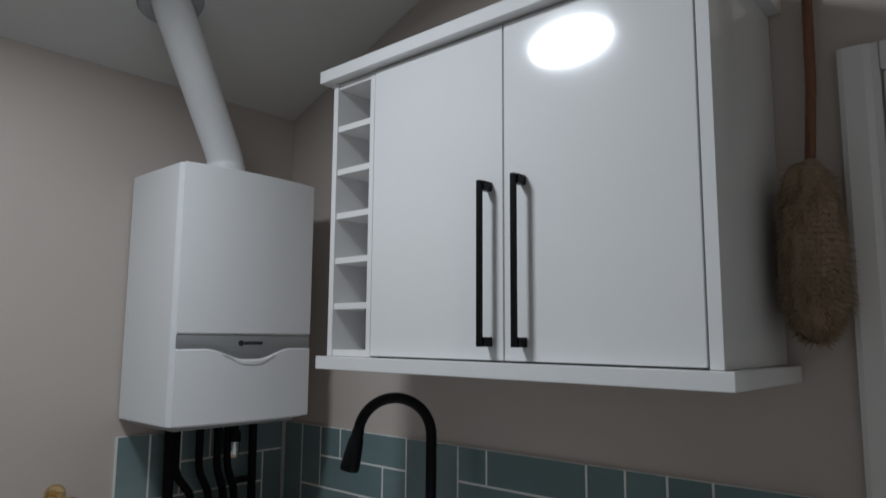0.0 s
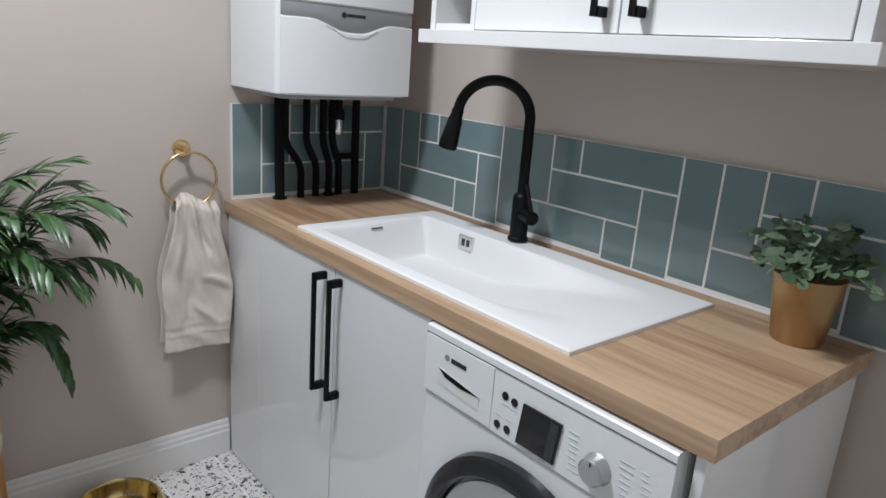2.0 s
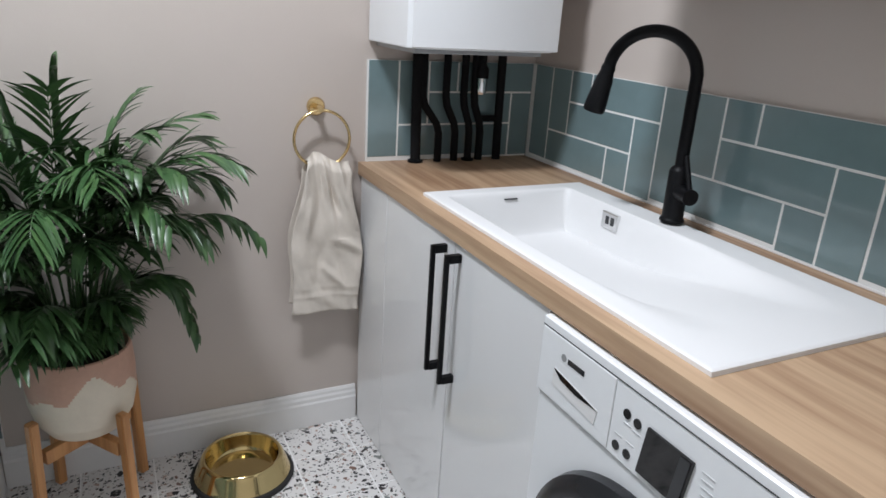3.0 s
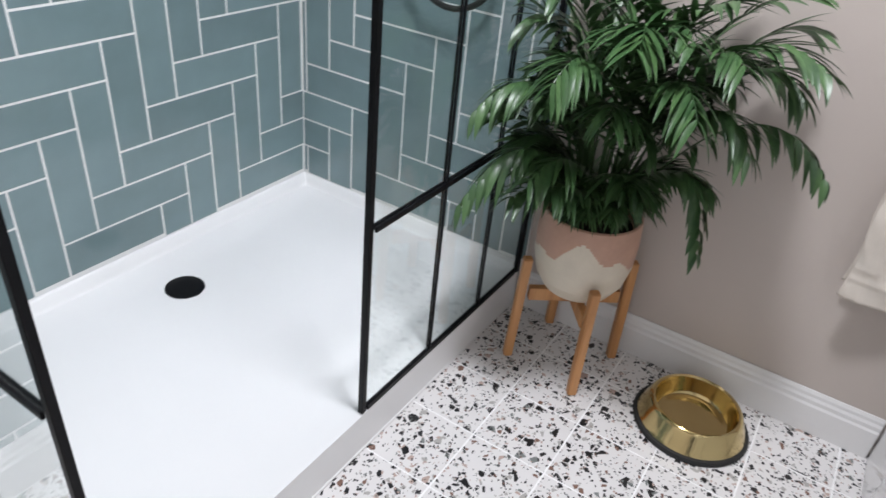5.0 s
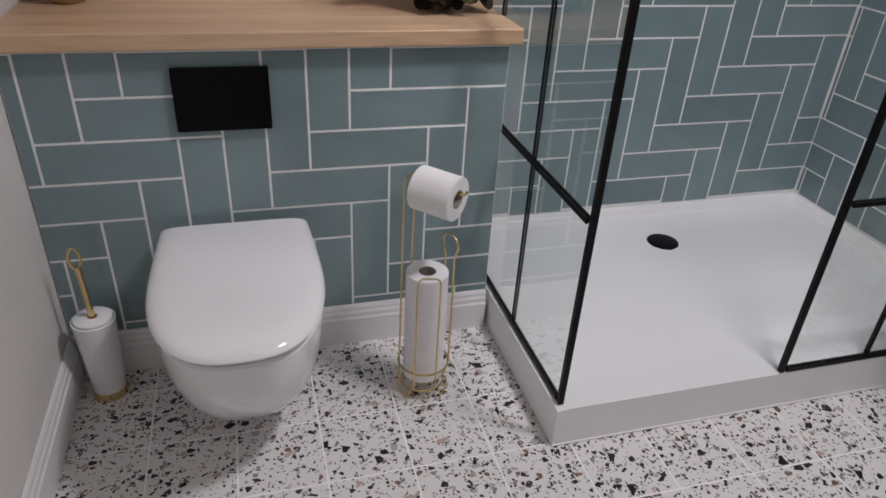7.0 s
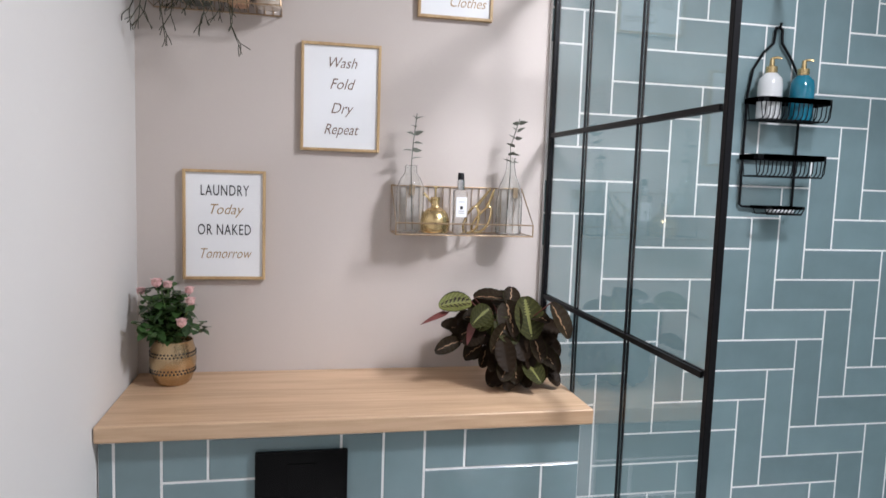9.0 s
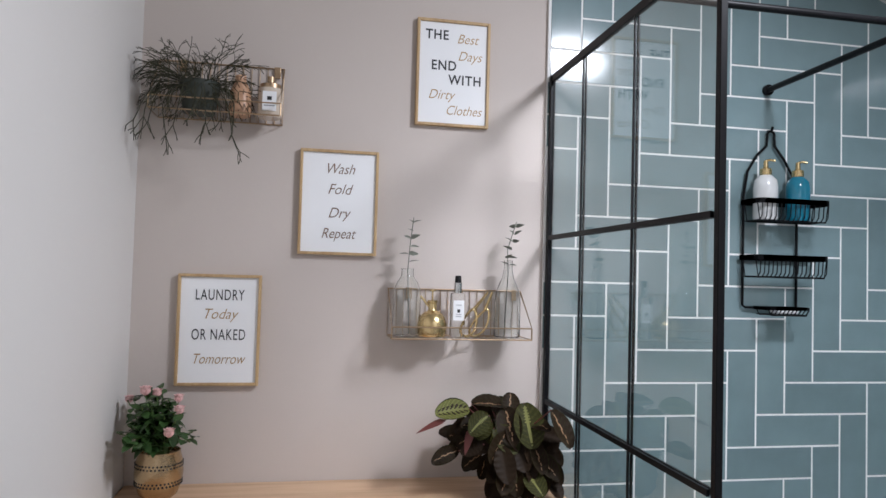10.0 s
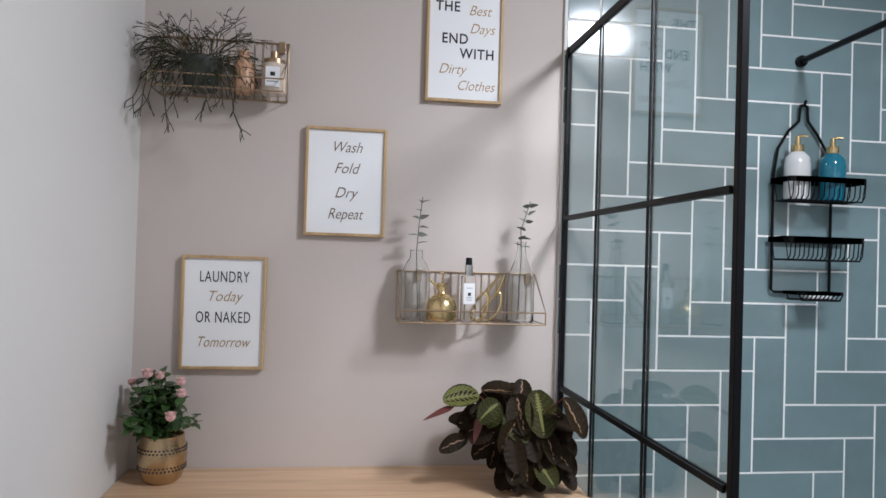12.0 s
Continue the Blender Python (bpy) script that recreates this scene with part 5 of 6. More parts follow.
for k in range(96):
    q = bmesh.new()
    a = rn.uniform(0, 2 * math.pi)
    up_ = rn.uniform(-0.3, 1.25) if k % 4 else rn.uniform(-0.8, 0.2)
    out_ = rn.uniform(0.35, 1.15)
    st = Vector((pc[0] + 0.035 * math.cos(a), pc[1] + 0.035 * math.sin(a), pc[2] + 0.075))
    branchy(q, st, (math.cos(a) * out_ * 1.15 + 0.12, abs(math.sin(a)) * out_ * 0.8 - 0.15, up_), rn.uniform(0.038, 0.068), 3 if k % 2 else 2, 0.0011)
    part("stem", q, M_CACT, tp)
for k, (dx, ln_) in enumerate(((0.10, 0.055), (0.075, 0.065), (0.11, 0.045), (0.04, 0.05), (0.0, 0.03), (-0.03, 0.04), (-0.06, 0.035), (-0.085, 0.065), (-0.10, 0.04), (0.13, 0.045))):
    q = bmesh.new()
    st = Vector((pc[0] + dx * 0.5, pc[1] + 0.05, pc[2] + 0.07))
    knee = Vector((pc[0] + dx, RY + 0.135 + 0.01 * (k % 3), pc[2] + 0.01 - 0.01 * (k % 2)))
    tube([st, st.lerp(knee, 0.5) + Vector((0, 0.01, 0.025)), knee], 0.0014, 5, q)
    branchy(q, knee, (dx * 1.5, 0.0, -1), ln_, 2, 0.0014)
    part("stem", q, M_CACT, tp)

cj = thing("candle_jar", (2.256, RY + 0.06, B2[2]), "glass jar candle with white square label", "candle")
c = (2.233, RY + 0.066, B2[2] + 0.0035)
part("jar", lathe([(0, 0), (0.030, 0), (0.033, 0.004), (0.033, 0.078), (0, 0.078)], c, 32), mat("cream_wax_glass", (0.62, 0.52, 0.42), 0.12, vary=0.04, scale=10, coat=0.5), cj, "", True)
part("lid", lathe([(0, 0), (0.028, 0), (0.028, 0.012), (0.010, 0.018), (0.010, 0.034), (0, 0.035)], (c[0], c[1], c[2] + 0.0785), 32), M_WIRE, cj, "", True)
lb = part("label", box(c[0] - 0.018, c[1] + 0.0315, c[2] + 0.014, c[0] + 0.018, c[1] + 0.0345, c[2] + 0.066), M_PRINT, cj, "white square label, black border")
part("mark", box(c[0] - 0.006, c[1] + 0.0346, c[2] + 0.042, c[0] + 0.006, c[1] + 0.0352, c[2] + 0.052), M_INK, lb)
part("mark", box(c[0] - 0.014, c[1] + 0.0346, c[2] + 0.026, c[0] + 0.014, c[1] + 0.0352, c[2] + 0.029), M_STRIPE, lb)
vs = single("ornament", lathe([(0, 0), (0.026, 0), (0.030, 0.02), (0.026, 0.07), (0.014, 0.095), (0.014, 0.11), (0, 0.112)], (2.311, RY + 0.066, B2[2] + 0.0035), 32), mat("peach_ceramic", (0.52, 0.30, 0.18), 0.4, vary=0.1, scale=14), "peach ceramic ornament behind the trailing plant", "ornament", smooth=True)

# ---- ceiling lamp ----
lp_ = thing("ceiling_light", (LAMP[0], LAMP[1], lamp_z), "round flush white ceiling light, lit", "ceiling light")
TILT_ = Matrix.Translation((LAMP[0], LAMP[1], lamp_z)) @ Matrix.Rotation(-math.atan(SLOPE), 4, "Y")
for nm, prof, m_ in (("rim", [(0.150, -0.002), (0.165, -0.002), (0.165, -0.036), (0.158, -0.042), (0.150, -0.040), (0.150, -0.002)], M_TRIM), ("diffuser", [(0.149, -0.026), (0.149, -0.038), (0.12, -0.045), (0.06, -0.049), (0, -0.050)], M_LAMP)):
    q = lathe(prof, (0, 0, 0), 48)
    bmesh.ops.transform(q, matrix=TILT_, verts=q.verts)
    part(nm, q, m_, lp_, "", True)

# ---- rose in a pierced brass pot ----
rp = thing("rose_plant", (2.470, -2.470, SHZ), "pink miniature rose in a pierced hammered brass pot", "plant")
c = (2.470, -2.470, SHZ + 0.0005)
pot = part("pot", lathe([(0, 0), (0.036, 0), (0.046, 0.009), (0.0565, 0.038), (0.0590, 0.063), (0.0565, 0.090), (0.0505, 0.112), (0.0510, 0.117), (0.0485, 0.117), (0.0475, 0.109), (0, 0.100)], c, 48), mat("hammered_brass", (0.50, 0.37, 0.22), 0.26, 1.0, vary=0.12, scale=30, bump=0.3, bscale=140), rp, "", True)
for zr, rr_ in ((0.084, 0.0573), (0.040, 0.0568)):
    for row in (-1, 1):
        q = bmesh.new()
        for k in range(38):
            a = 2 * math.pi * (k + 0.25 * row) / 38
            p = Vector((c[0] + rr_ * math.cos(a), c[1] + rr_ * math.sin(a), c[2] + zr + row * 0.004))
            o = Vector((math.cos(a), math.sin(a), 0))
            tube([p - o * 0.002, p + o * 0.0012], 0.0025, 6, q)
        part("pierced_band", q, M_DARK, pot, "row of dark pierced holes")
rn = random.Random(21)
q = bmesh.new()
qs = bmesh.new()
for k in range(52):
    a, e = rn.uniform(0, 2 * math.pi), rn.uniform(0.25, 1.45)
    ln = rn.uniform(0.08, 0.145)
    d = Vector((math.cos(a) * math.cos(e), math.sin(a) * math.cos(e), math.sin(e)))
    b0 = Vector((c[0] + rn.uniform(-0.02, 0.02), c[1] + rn.uniform(-0.02, 0.02), c[2] + 0.105))
    tip = b0 + Vector((0.016 + d.x * ln * 0.95, d.y * ln * 0.95, d.z * ln * 1.22))
    tip.x, tip.y = min(tip.x, RX - 0.03), max(tip.y, RY + 0.04)
    mid_ = b0.lerp(tip, 0.5) + Vector((0, 0, 0.012))
    tube([b0, mid_, tip], 0.0012, 5, qs)
    for m in range(9):
        t = 0.3 + 0.7 * m / 8
        p = b0.lerp(tip, t) + Vector((0, 0, 0.012 * (1 - abs(2 * t - 1))))
        dl = Vector((rn.uniform(-1, 1), rn.uniform(-1, 1), rn.uniform(-0.3, 0.6)))
        if p.x > RX - 0.05:
            dl.x = -abs(dl.x)
        leaf_blade(q, p, dl, (rn.uniform(-0.4, 0.4), rn.uniform(-0.4, 0.4), 1), rn.uniform(0.024, 0.038), rn.uniform(0.018, 0.025), 0.5, 6, shape=0.8)
part("stem", qs, M_STEM, rp)
part("foliage", q, M_ROSE, rp)
for fx, fy, fz, fr in ((0.034, 0.03, 0.240, 0.021), (0.010, 0.01, 0.232, 0.018), (0.078, 0.0, 0.215, 0.017), (-0.046, 0.03, 0.222, 0.018), (-0.050, 0.04, 0.195, 0.020), (-0.036, 0.082, 0.150, 0.020)):
    fc = Vector((c[0] + fx, c[1] + fy, c[2] + 0.02 + fz * 1.04))
    q = bmesh.new()
    for ring_, (n_, rr_, tl) in enumerate(((4, 0.20, 1.25), (6, 0.38, 1.05), (7, 0.55, 0.85))):
        for k in range(n_):
            a = 2 * math.pi * (k + 0.4 * ring_) / n_
            leaf_blade(q, fc - Vector((0, 0, fr * 0.5)), (math.cos(a) * rr_, math.sin(a) * rr_, tl), (-math.cos(a), -math.sin(a), 0.6), fr * (1.15 + 0.1 * ring_), fr * 1.2, -0.5 + 0.3 * ring_, 4, fold=0.5, shape=0.9)
    bmesh.ops.create_icosphere(q, subdivisions=2, radius=fr * 0.55, matrix=Matrix.Translation(fc + Vector((0, 0, fr * 0.1))))
    part("bloom", q, M_PETAL, rp, "soft pink rose bloom")
    part("stalk", tube([fc - Vector((0, 0, fr * 0.5)), fc.lerp(Vector((c[0], c[1], c[2] + 0.12)), 0.55), Vector((c[0], c[1], c[2] + 0.11))], 0.0013, 5), M_STEM, rp)

# ---- prayer plant ----
mp_ = thing("prayer_plant", (1.575, -2.415, SHZ), "prayer plant with dark veined leaves spilling over shelf", "plant")
mc = Vector((1.573, -2.420, SHZ))
part("pot", lathe([(0, 0.0005), (0.045, 0.0005), (0.058, 0.085), (0.060, 0.092), (0.056, 0.092), (0.054, 0.084), (0, 0.080)], mc, 36), M_DARK, mp_, "dark plastic pot hidden in leaves", True)


def patterned_leaf(base, d, up, length, width, bend, pale):
    """A broad leaf, dark with a pale toothed rib and side marks."""
    q = bmesh.new()
    n, m = 32, 20
    d = Vector(d).normalized()
    up = Vector(up)
    side_ = d.cross(up).normalized()
    p, dd_ = Vector(base), d.copy()
    rows__ = []
    for i in range(n + 1):
        t = i / n
        w = width * 0.5 * max(0.03, math.sin(math.pi * (t * 0.96 + 0.02)) ** 0.55)
        nrm = side_.cross(dd_).normalized()
        rows__.append([q.verts.new(p + side_ * w * (2 * k / m - 1) + nrm * w * 0.30 * abs(2 * k / m - 1) ** 1.5 + nrm * 0.0006 * math.sin(t * 40) * abs(2 * k / m - 1)) for k in range(m + 1)])
        dd_ = (dd_ + Vector((0, 0, -1)) * bend / n).normalized()
        p = p + dd_ * length / n
    for i in range(n):
        for k in range(m):
            f = q.faces.new((rows__[i][k], rows__[i][k + 1], rows__[i + 1][k + 1], rows__[i + 1][k]))
            f.smooth = True
            v_ = (k + 0.5) / m * 2 - 1
            u, t = abs(v_), i / n
            ph = (t * 8 + u * 1.6) % 1
            if pale is None:
                f.material_index = 0
            elif pale == "rib":
                zig = 0.05 * math.sin(t * 16 * math.pi)
                f.material_index = 1 if abs(v_) < 0.13 * (1.2 - t) + abs(zig) and 0.05 < t < 0.92 else 2 if ph < 0.35 and u > 0.18 else 0
            elif pale:
                blotch = 0.07 < u < 0.60 * (1 - 0.45 * t) and ph < 0.58 and 0.06 < t < 0.92
                f.material_index = 0 if blotch or (u > 0.9 and t > 0.1) else 2 if 0.16 < u and (t * 8 + u * 2.2) % 1 < 0.72 else 1
            else:
                zig = 0.07 * math.sin(t * 8 * math.pi)
                f.material_index = 1 if abs(v_ - zig) < 0.055 * (1.15 - t) + 0.02 and 0.06 < t < 0.9 else 2 if (ph < 0.16 and 0.1 < u < 0.8) or u > 0.9 else 0
    return q


M_MARG = leaf_mat("olive_leaf_edge", (0.072, 0.078, 0.020), (0.115, 0.118, 0.032), 0.42)
M_MARO = leaf_mat("deep_olive_leaf", (0.020, 0.020, 0.007), (0.038, 0.037, 0.012), 0.45)
M_MARQ = leaf_mat("mid_olive_leaf", (0.034, 0.034, 0.010), (0.054, 0.054, 0.016), 0.45)
M_MARE = leaf_mat("brown_green_edge", (0.014, 0.013, 0.005), (0.028, 0.024, 0.009), 0.5)
M_VEIN = leaf_mat("red_pink_vein", (0.22, 0.12, 0.07), (0.34, 0.22, 0.12), 0.45)
for m_ in (M_MARD, M_MARG, M_MARE, M_MARO, M_MARQ, M_VEIN, M_MARL):
    m_.node_tree.nodes["Principled BSDF"].inputs["Specular IOR Level"].default_value = 0.08
rn = random.Random(5)
hero = (  # place, direction, up, length, width, bend, pale edge
    ((1.700, -2.335, 1.120), (1.0, 0.25, 0.05), (0, 0.75, 0.6), 0.098, 0.062, 0.25, True),
    ((1.690, -2.350, 1.130), (-1.0, 0.0, 0.10), (0.1, 0.35, 1), 0.110, 0.070, 0.4, False),
    ((1.650, -2.320, 1.105), (0.8, 0.35, -0.35), (0, 0.9, 0.5), 0.075, 0.058, 0.5, True),
    ((1.640, -2.305, 1.075), (-0.75, 0.4, -0.55), (-0.2, 1, 0.3), 0.085, 0.066, 0.3, True),
    ((1.605, -2.325, 1.125), (-0.1, 0.55, -0.75), (0.5, 1, 0.4), 0.105, 0.070, 0.2, False),
    ((1.560, -2.305, 1.140), (-0.12, 0.40, -0.95), (0.05, 1, 0.4), 0.118, 0.082, 0.1, True),
    ((1.487, -2.235, 1.135), (-0.45, 0.25, -0.85), (-0.5, 1, 0.3), 0.105, 0.060, 0.1, False),
    ((1.725, -2.340, 1.010), (1.0, 0.3, -0.1), (0, 0.9, 0.5), 0.082, 0.045, 0.4, False),
    ((1.585, -2.345, 1.160), (0.1, 0.3, -0.5), (0, 1, 0.7), 0.06, 0.05, 0.3, False),
    ((1.530, -2.285, 1.010), (-0.6, 0.5, -0.5), (0, 1, 0.5), 0.08, 0.05, 0.3, False),
    ((1.600, -2.280, 0.990), (0.4, 0.5, -0.6), (0, 1, 0.5), 0.085, 0.055, 0.3, False),
    ((1.560, -2.275, 0.970), (-0.3, 0.6, -0.4), (0, 1, 0.5), 0.08, 0.055, 0.2, True),
    ((1.490, -2.300, 1.030), (-0.5, 0.3, -0.8), (-0.3, 1, 0.2), 0.065, 0.045, 0.1, False))
leaves_ = [((p_[0] - 0.012, p_[1] - 0.045, p_[2]), *rest) for p_, *rest in hero]
for k in range(16):
    a = rn.uniform(-0.6, math.pi + 0.6)
    rr_ = rn.uniform(0.03, 0.085)
    z = rn.uniform(0.985, 1.12)
    d = Vector((math.cos(a), max(-0.1, math.sin(a)), rn.uniform(-0.9, 0.1)))
    pl = (mc.x + rr_ * math.cos(a) * 0.9, mc.y + 0.01 + 0.7 * rr_ * max(-0.2, math.sin(a)), z)
    leaves_.append((pl, d, (rn.uniform(-0.4, 0.4), 0.8, 0.7), rn.uniform(0.06, 0.095), rn.uniform(0.040, 0.058), rn.uniform(0.1, 0.6), rn.random() < 0.12))
for k in range(26):
    x_ = rn.uniform(-0.10, 0.045)
    leaves_.append(((mc.x + x_, mc.y + rn.uniform(0.055, 0.10), rn.uniform(0.955, 1.07)), (x_ * 6 + rn.uniform(-0.4, 0.4), rn.uniform(0.1, 0.5), rn.uniform(-1.0, -0.5)), (rn.uniform(-0.5, 0.5), 0.9, 0.3), rn.uniform(0.06, 0.095), rn.uniform(0.042, 0.062), rn.uniform(0.0, 0.3), None if k % 3 else False))
for k in range(34):
    z_ = rn.uniform(0.93, 1.085)
    x_ = rn.uniform(-0.12, 0.02 if z_ < 1.0 else 0.09)
    leaves_.append(((mc.x + x_, mc.y + rn.uniform(-0.02, 0.09), z_), (x_ * 5 + rn.uniform(-0.5, 0.5), rn.uniform(-0.1, 0.5), rn.uniform(-0.8, 0.0)), (rn.uniform(-0.6, 0.6), 0.7, 0.5), rn.uniform(0.06, 0.09), rn.uniform(0.040, 0.058), rn.uniform(0.1, 0.5), None if k % 4 else False))
for k in range(18):
    x_ = rn.uniform(-0.02, 0.10)
    leaves_.append(((mc.x + x_, rn.uniform(-2.50, -2.44), rn.uniform(1.00, 1.12)), (rn.uniform(-0.2, 1.0), rn.uniform(-0.15, 0.2), rn.uniform(-0.6, 0.3)), (rn.uniform(-0.4, 0.4), 0.8, 0.5), rn.uniform(0.06, 0.085), rn.uniform(0.042, 0.056), rn.uniform(0.1, 0.4), None if k % 3 else False))
for pl, d, up_, ln, wd, bd, pale in leaves_:
    pl = (pl[0], pl[1], pl[2] + 0.012)
    if pale and pl[0] < 1.68:
        pale = "rib"
    if pl[2] - ln * 0.9 < SHZ and d[2] < -0.4:
        ln = max(0.03, (pl[2] - SHZ - 0.004) / 0.95)
    end = Vector(pl) + Vector(d).normalized() * ln
    if end.x < GX + 0.035 and end.y < GY:
        pl = (pl[0] + (GX + 0.035 - end.x), pl[1], pl[2])
    part("leaf", patterned_leaf(pl, d, up_, ln, wd, bd, pale), [M_MARO if pale == "rib" else M_MARD, M_MARL if pale else M_VEIN, M_MARG if pale is True else M_MARQ if pale else M_MARE], mp_)
    st = Vector((mc.x + rn.uniform(-0.02, 0.02), mc.y + rn.uniform(-0.02, 0.02), mc.z + 0.08))
    part("stalk", tube([st, st.lerp(Vector(pl), 0.55) + Vector((0, 0, 0.02)), Vector(pl)], 0.0018, 5), M_MARV, mp_)
for pl, d, ln in (((1.755, -2.35, 1.110), (1.0, 0.1, -0.35), 0.085), ((1.685, -2.36, 1.085), (0.3, 0.2, -1), 0.07)):
    part("leaf", leaf_blade(bmesh.new(), pl, d, (0, 0.5, 1), ln, 0.022, 0.1, 6), M_MARV, mp_, "red-brown leaf underside")

# ---- plant in a gold pot on the worktop ----
gpz = 0.9105
gpt = thing("potted_plant", (1.592, -0.106, gpz), "round-leaved grey-green plant in a satin gold pot", "plant")
gc = (1.592, -0.106, gpz)
part("pot", lathe([(0, 0), (0.047, 0), (0.049, 0.004), (0.067, 0.131), (0.0675, 0.137), (0.064, 0.137), (0.063, 0.131), (0, 0.118)], gc, 48), M_GOLD, gpt, "satin gold tapered pot", True)
part("soil", lathe([(0, 0.121), (0.0625, 0.121)], gc, 32), M_SOIL, gpt)
rn = random.Random(33)
q, qs = bmesh.new(), bmesh.new()
for k in range(36):
    a = rn.uniform(0, 2 * math.pi)
    reach = rn.uniform(0.03, 0.160)
    b0 = Vector((gc[0] + 0.03 * math.cos(a), gc[1] + 0.03 * math.sin(a), gpz + 0.13))
    tip = Vector((gc[0] + reach * math.cos(a) * 1.15, min(-0.03, gc[1] + reach * math.sin(a)), gpz + 0.145 + rn.uniform(-0.02, 0.125) * (1.1 - reach / 0.22)))
    mid_ = b0.lerp(tip, 0.5) + Vector((0, 0, 0.03))
    tube([b0, mid_, tip], 0.0011, 5, qs)
    for m in range(8):
        t = 0.35 + 0.65 * m / 7
        p = b0.lerp(mid_, t * 2) if t < 0.5 else mid_.lerp(tip, t * 2 - 1)
        dl = Vector((rn.uniform(-1, 1), rn.uniform(-1, 1), rn.uniform(-0.5, 0.6)))
        if p.y > -0.06:
            dl.y = -abs(dl.y)
        leaf_blade(q, p, dl, (rn.uniform(-0.7, 0.7), rn.uniform(-0.9, 0.3), 0.8), rn.uniform(0.018, 0.031), rn.uniform(0.017, 0.027), 0.3, 6, fold=0.12, shape=0.95)
part("stem", qs, M_STEM, gpt)
part("foliage", q, M_EUC, gpt)

# ---- palm on a wooden stand ----
PC = Vector((0.160, -1.426, 0))
stand = thing("plant_stand", PC, "bamboo four-legged mid-century plant stand", "plant stand")
for k in range(4):
    a = radians(45 + 90 * k - 8)
    d = Vector((math.cos(a), math.sin(a), 0))
    sd = Vector((-d.y, d.x, 0))
    q = bmesh.new()
    w = 0.0125
    vs_ = []
    for z, rr_ in ((0.0, 0.156), (0.338, 0.1465)):
        for s1, s2 in ((-1, -1), (1, -1), (1, 1), (-1, 1)):
            vs_.append(q.verts.new(PC + d * (rr_ + s1 * w) + sd * s2 * w + Vector((0, 0, z))))
    for f in ((0, 1, 2, 3), (4, 5, 6, 7), (0, 1, 5, 4), (1, 2, 6, 5), (2, 3, 7, 6), (3, 0, 4, 7)):
        q.faces.new([vs_[i] for i in f])
    bmesh.ops.bevel(q, geom=q.edges[:], offset=0.003, segments=2, affect="EDGES")
    part("leg", q, M_BAMBOO, stand)
for k in range(2):
    a = radians(45 + 90 * k - 8)
    d = Vector((math.cos(a), math.sin(a), 0))
    q = box(-0.128, -0.011, 0.205 + 0.0 * k, 0.128, 0.011, 0.245, 0.002) if k == 0 else box(-0.128, -0.011, 0.205, 0.128, 0.011, 0.2445, 0.002)
    bmesh.ops.transform(q, matrix=Matrix.Translation(PC) @ Matrix.Rotation(a, 4, "Z"), verts=q.verts)
    part("cross_rail", q, M_BAMBOO, stand)

palm = thing("parlour_palm", PC + Vector((0, 0, 0.245)), "bushy parlour palm in two-tone drip-glazed pot", "plant")
PZ = 0.2455
key_ = [(0.055, 0.0), (0.094, 0.018), (0.119, 0.058), (0.131, 0.112), (0.133, 0.174), (0.130, 0.226), (0.127, 0.246)]
prof = [(0, 0)]
for (ra, za), (rb, zb) in zip(key_, key_[1:]):
    prof += [(ra + (rb - ra) * i / 8, za + (zb - za) * i / 8) for i in range(8)]
prof += [(0.127, 0.246), (0.122, 0.249), (0.118, 0.236), (0.112, 0.21), (0, 0.21)]
q = lathe(prof, PC + Vector((0, 0, PZ)), 144)
for f in q.faces:
    cc = f.calc_center_median()
    a = math.atan2(cc.y - PC.y, cc.x - PC.x)
    f.material_index = 1 if cc.z - PZ > 0.166 + 0.030 * math.sin(a * 3 + 0.6) + 0.016 * math.sin(a * 7) else 0
part("pot", q, [M_CREAM, M_TERRA], palm, "cream pot with wavy terracotta glaze rim", True)
part("soil", lathe([(0, 0.214), (0.109, 0.212)], PC + Vector((0, 0, PZ)), 32), M_SOIL, palm)
rn = random.Random(77)


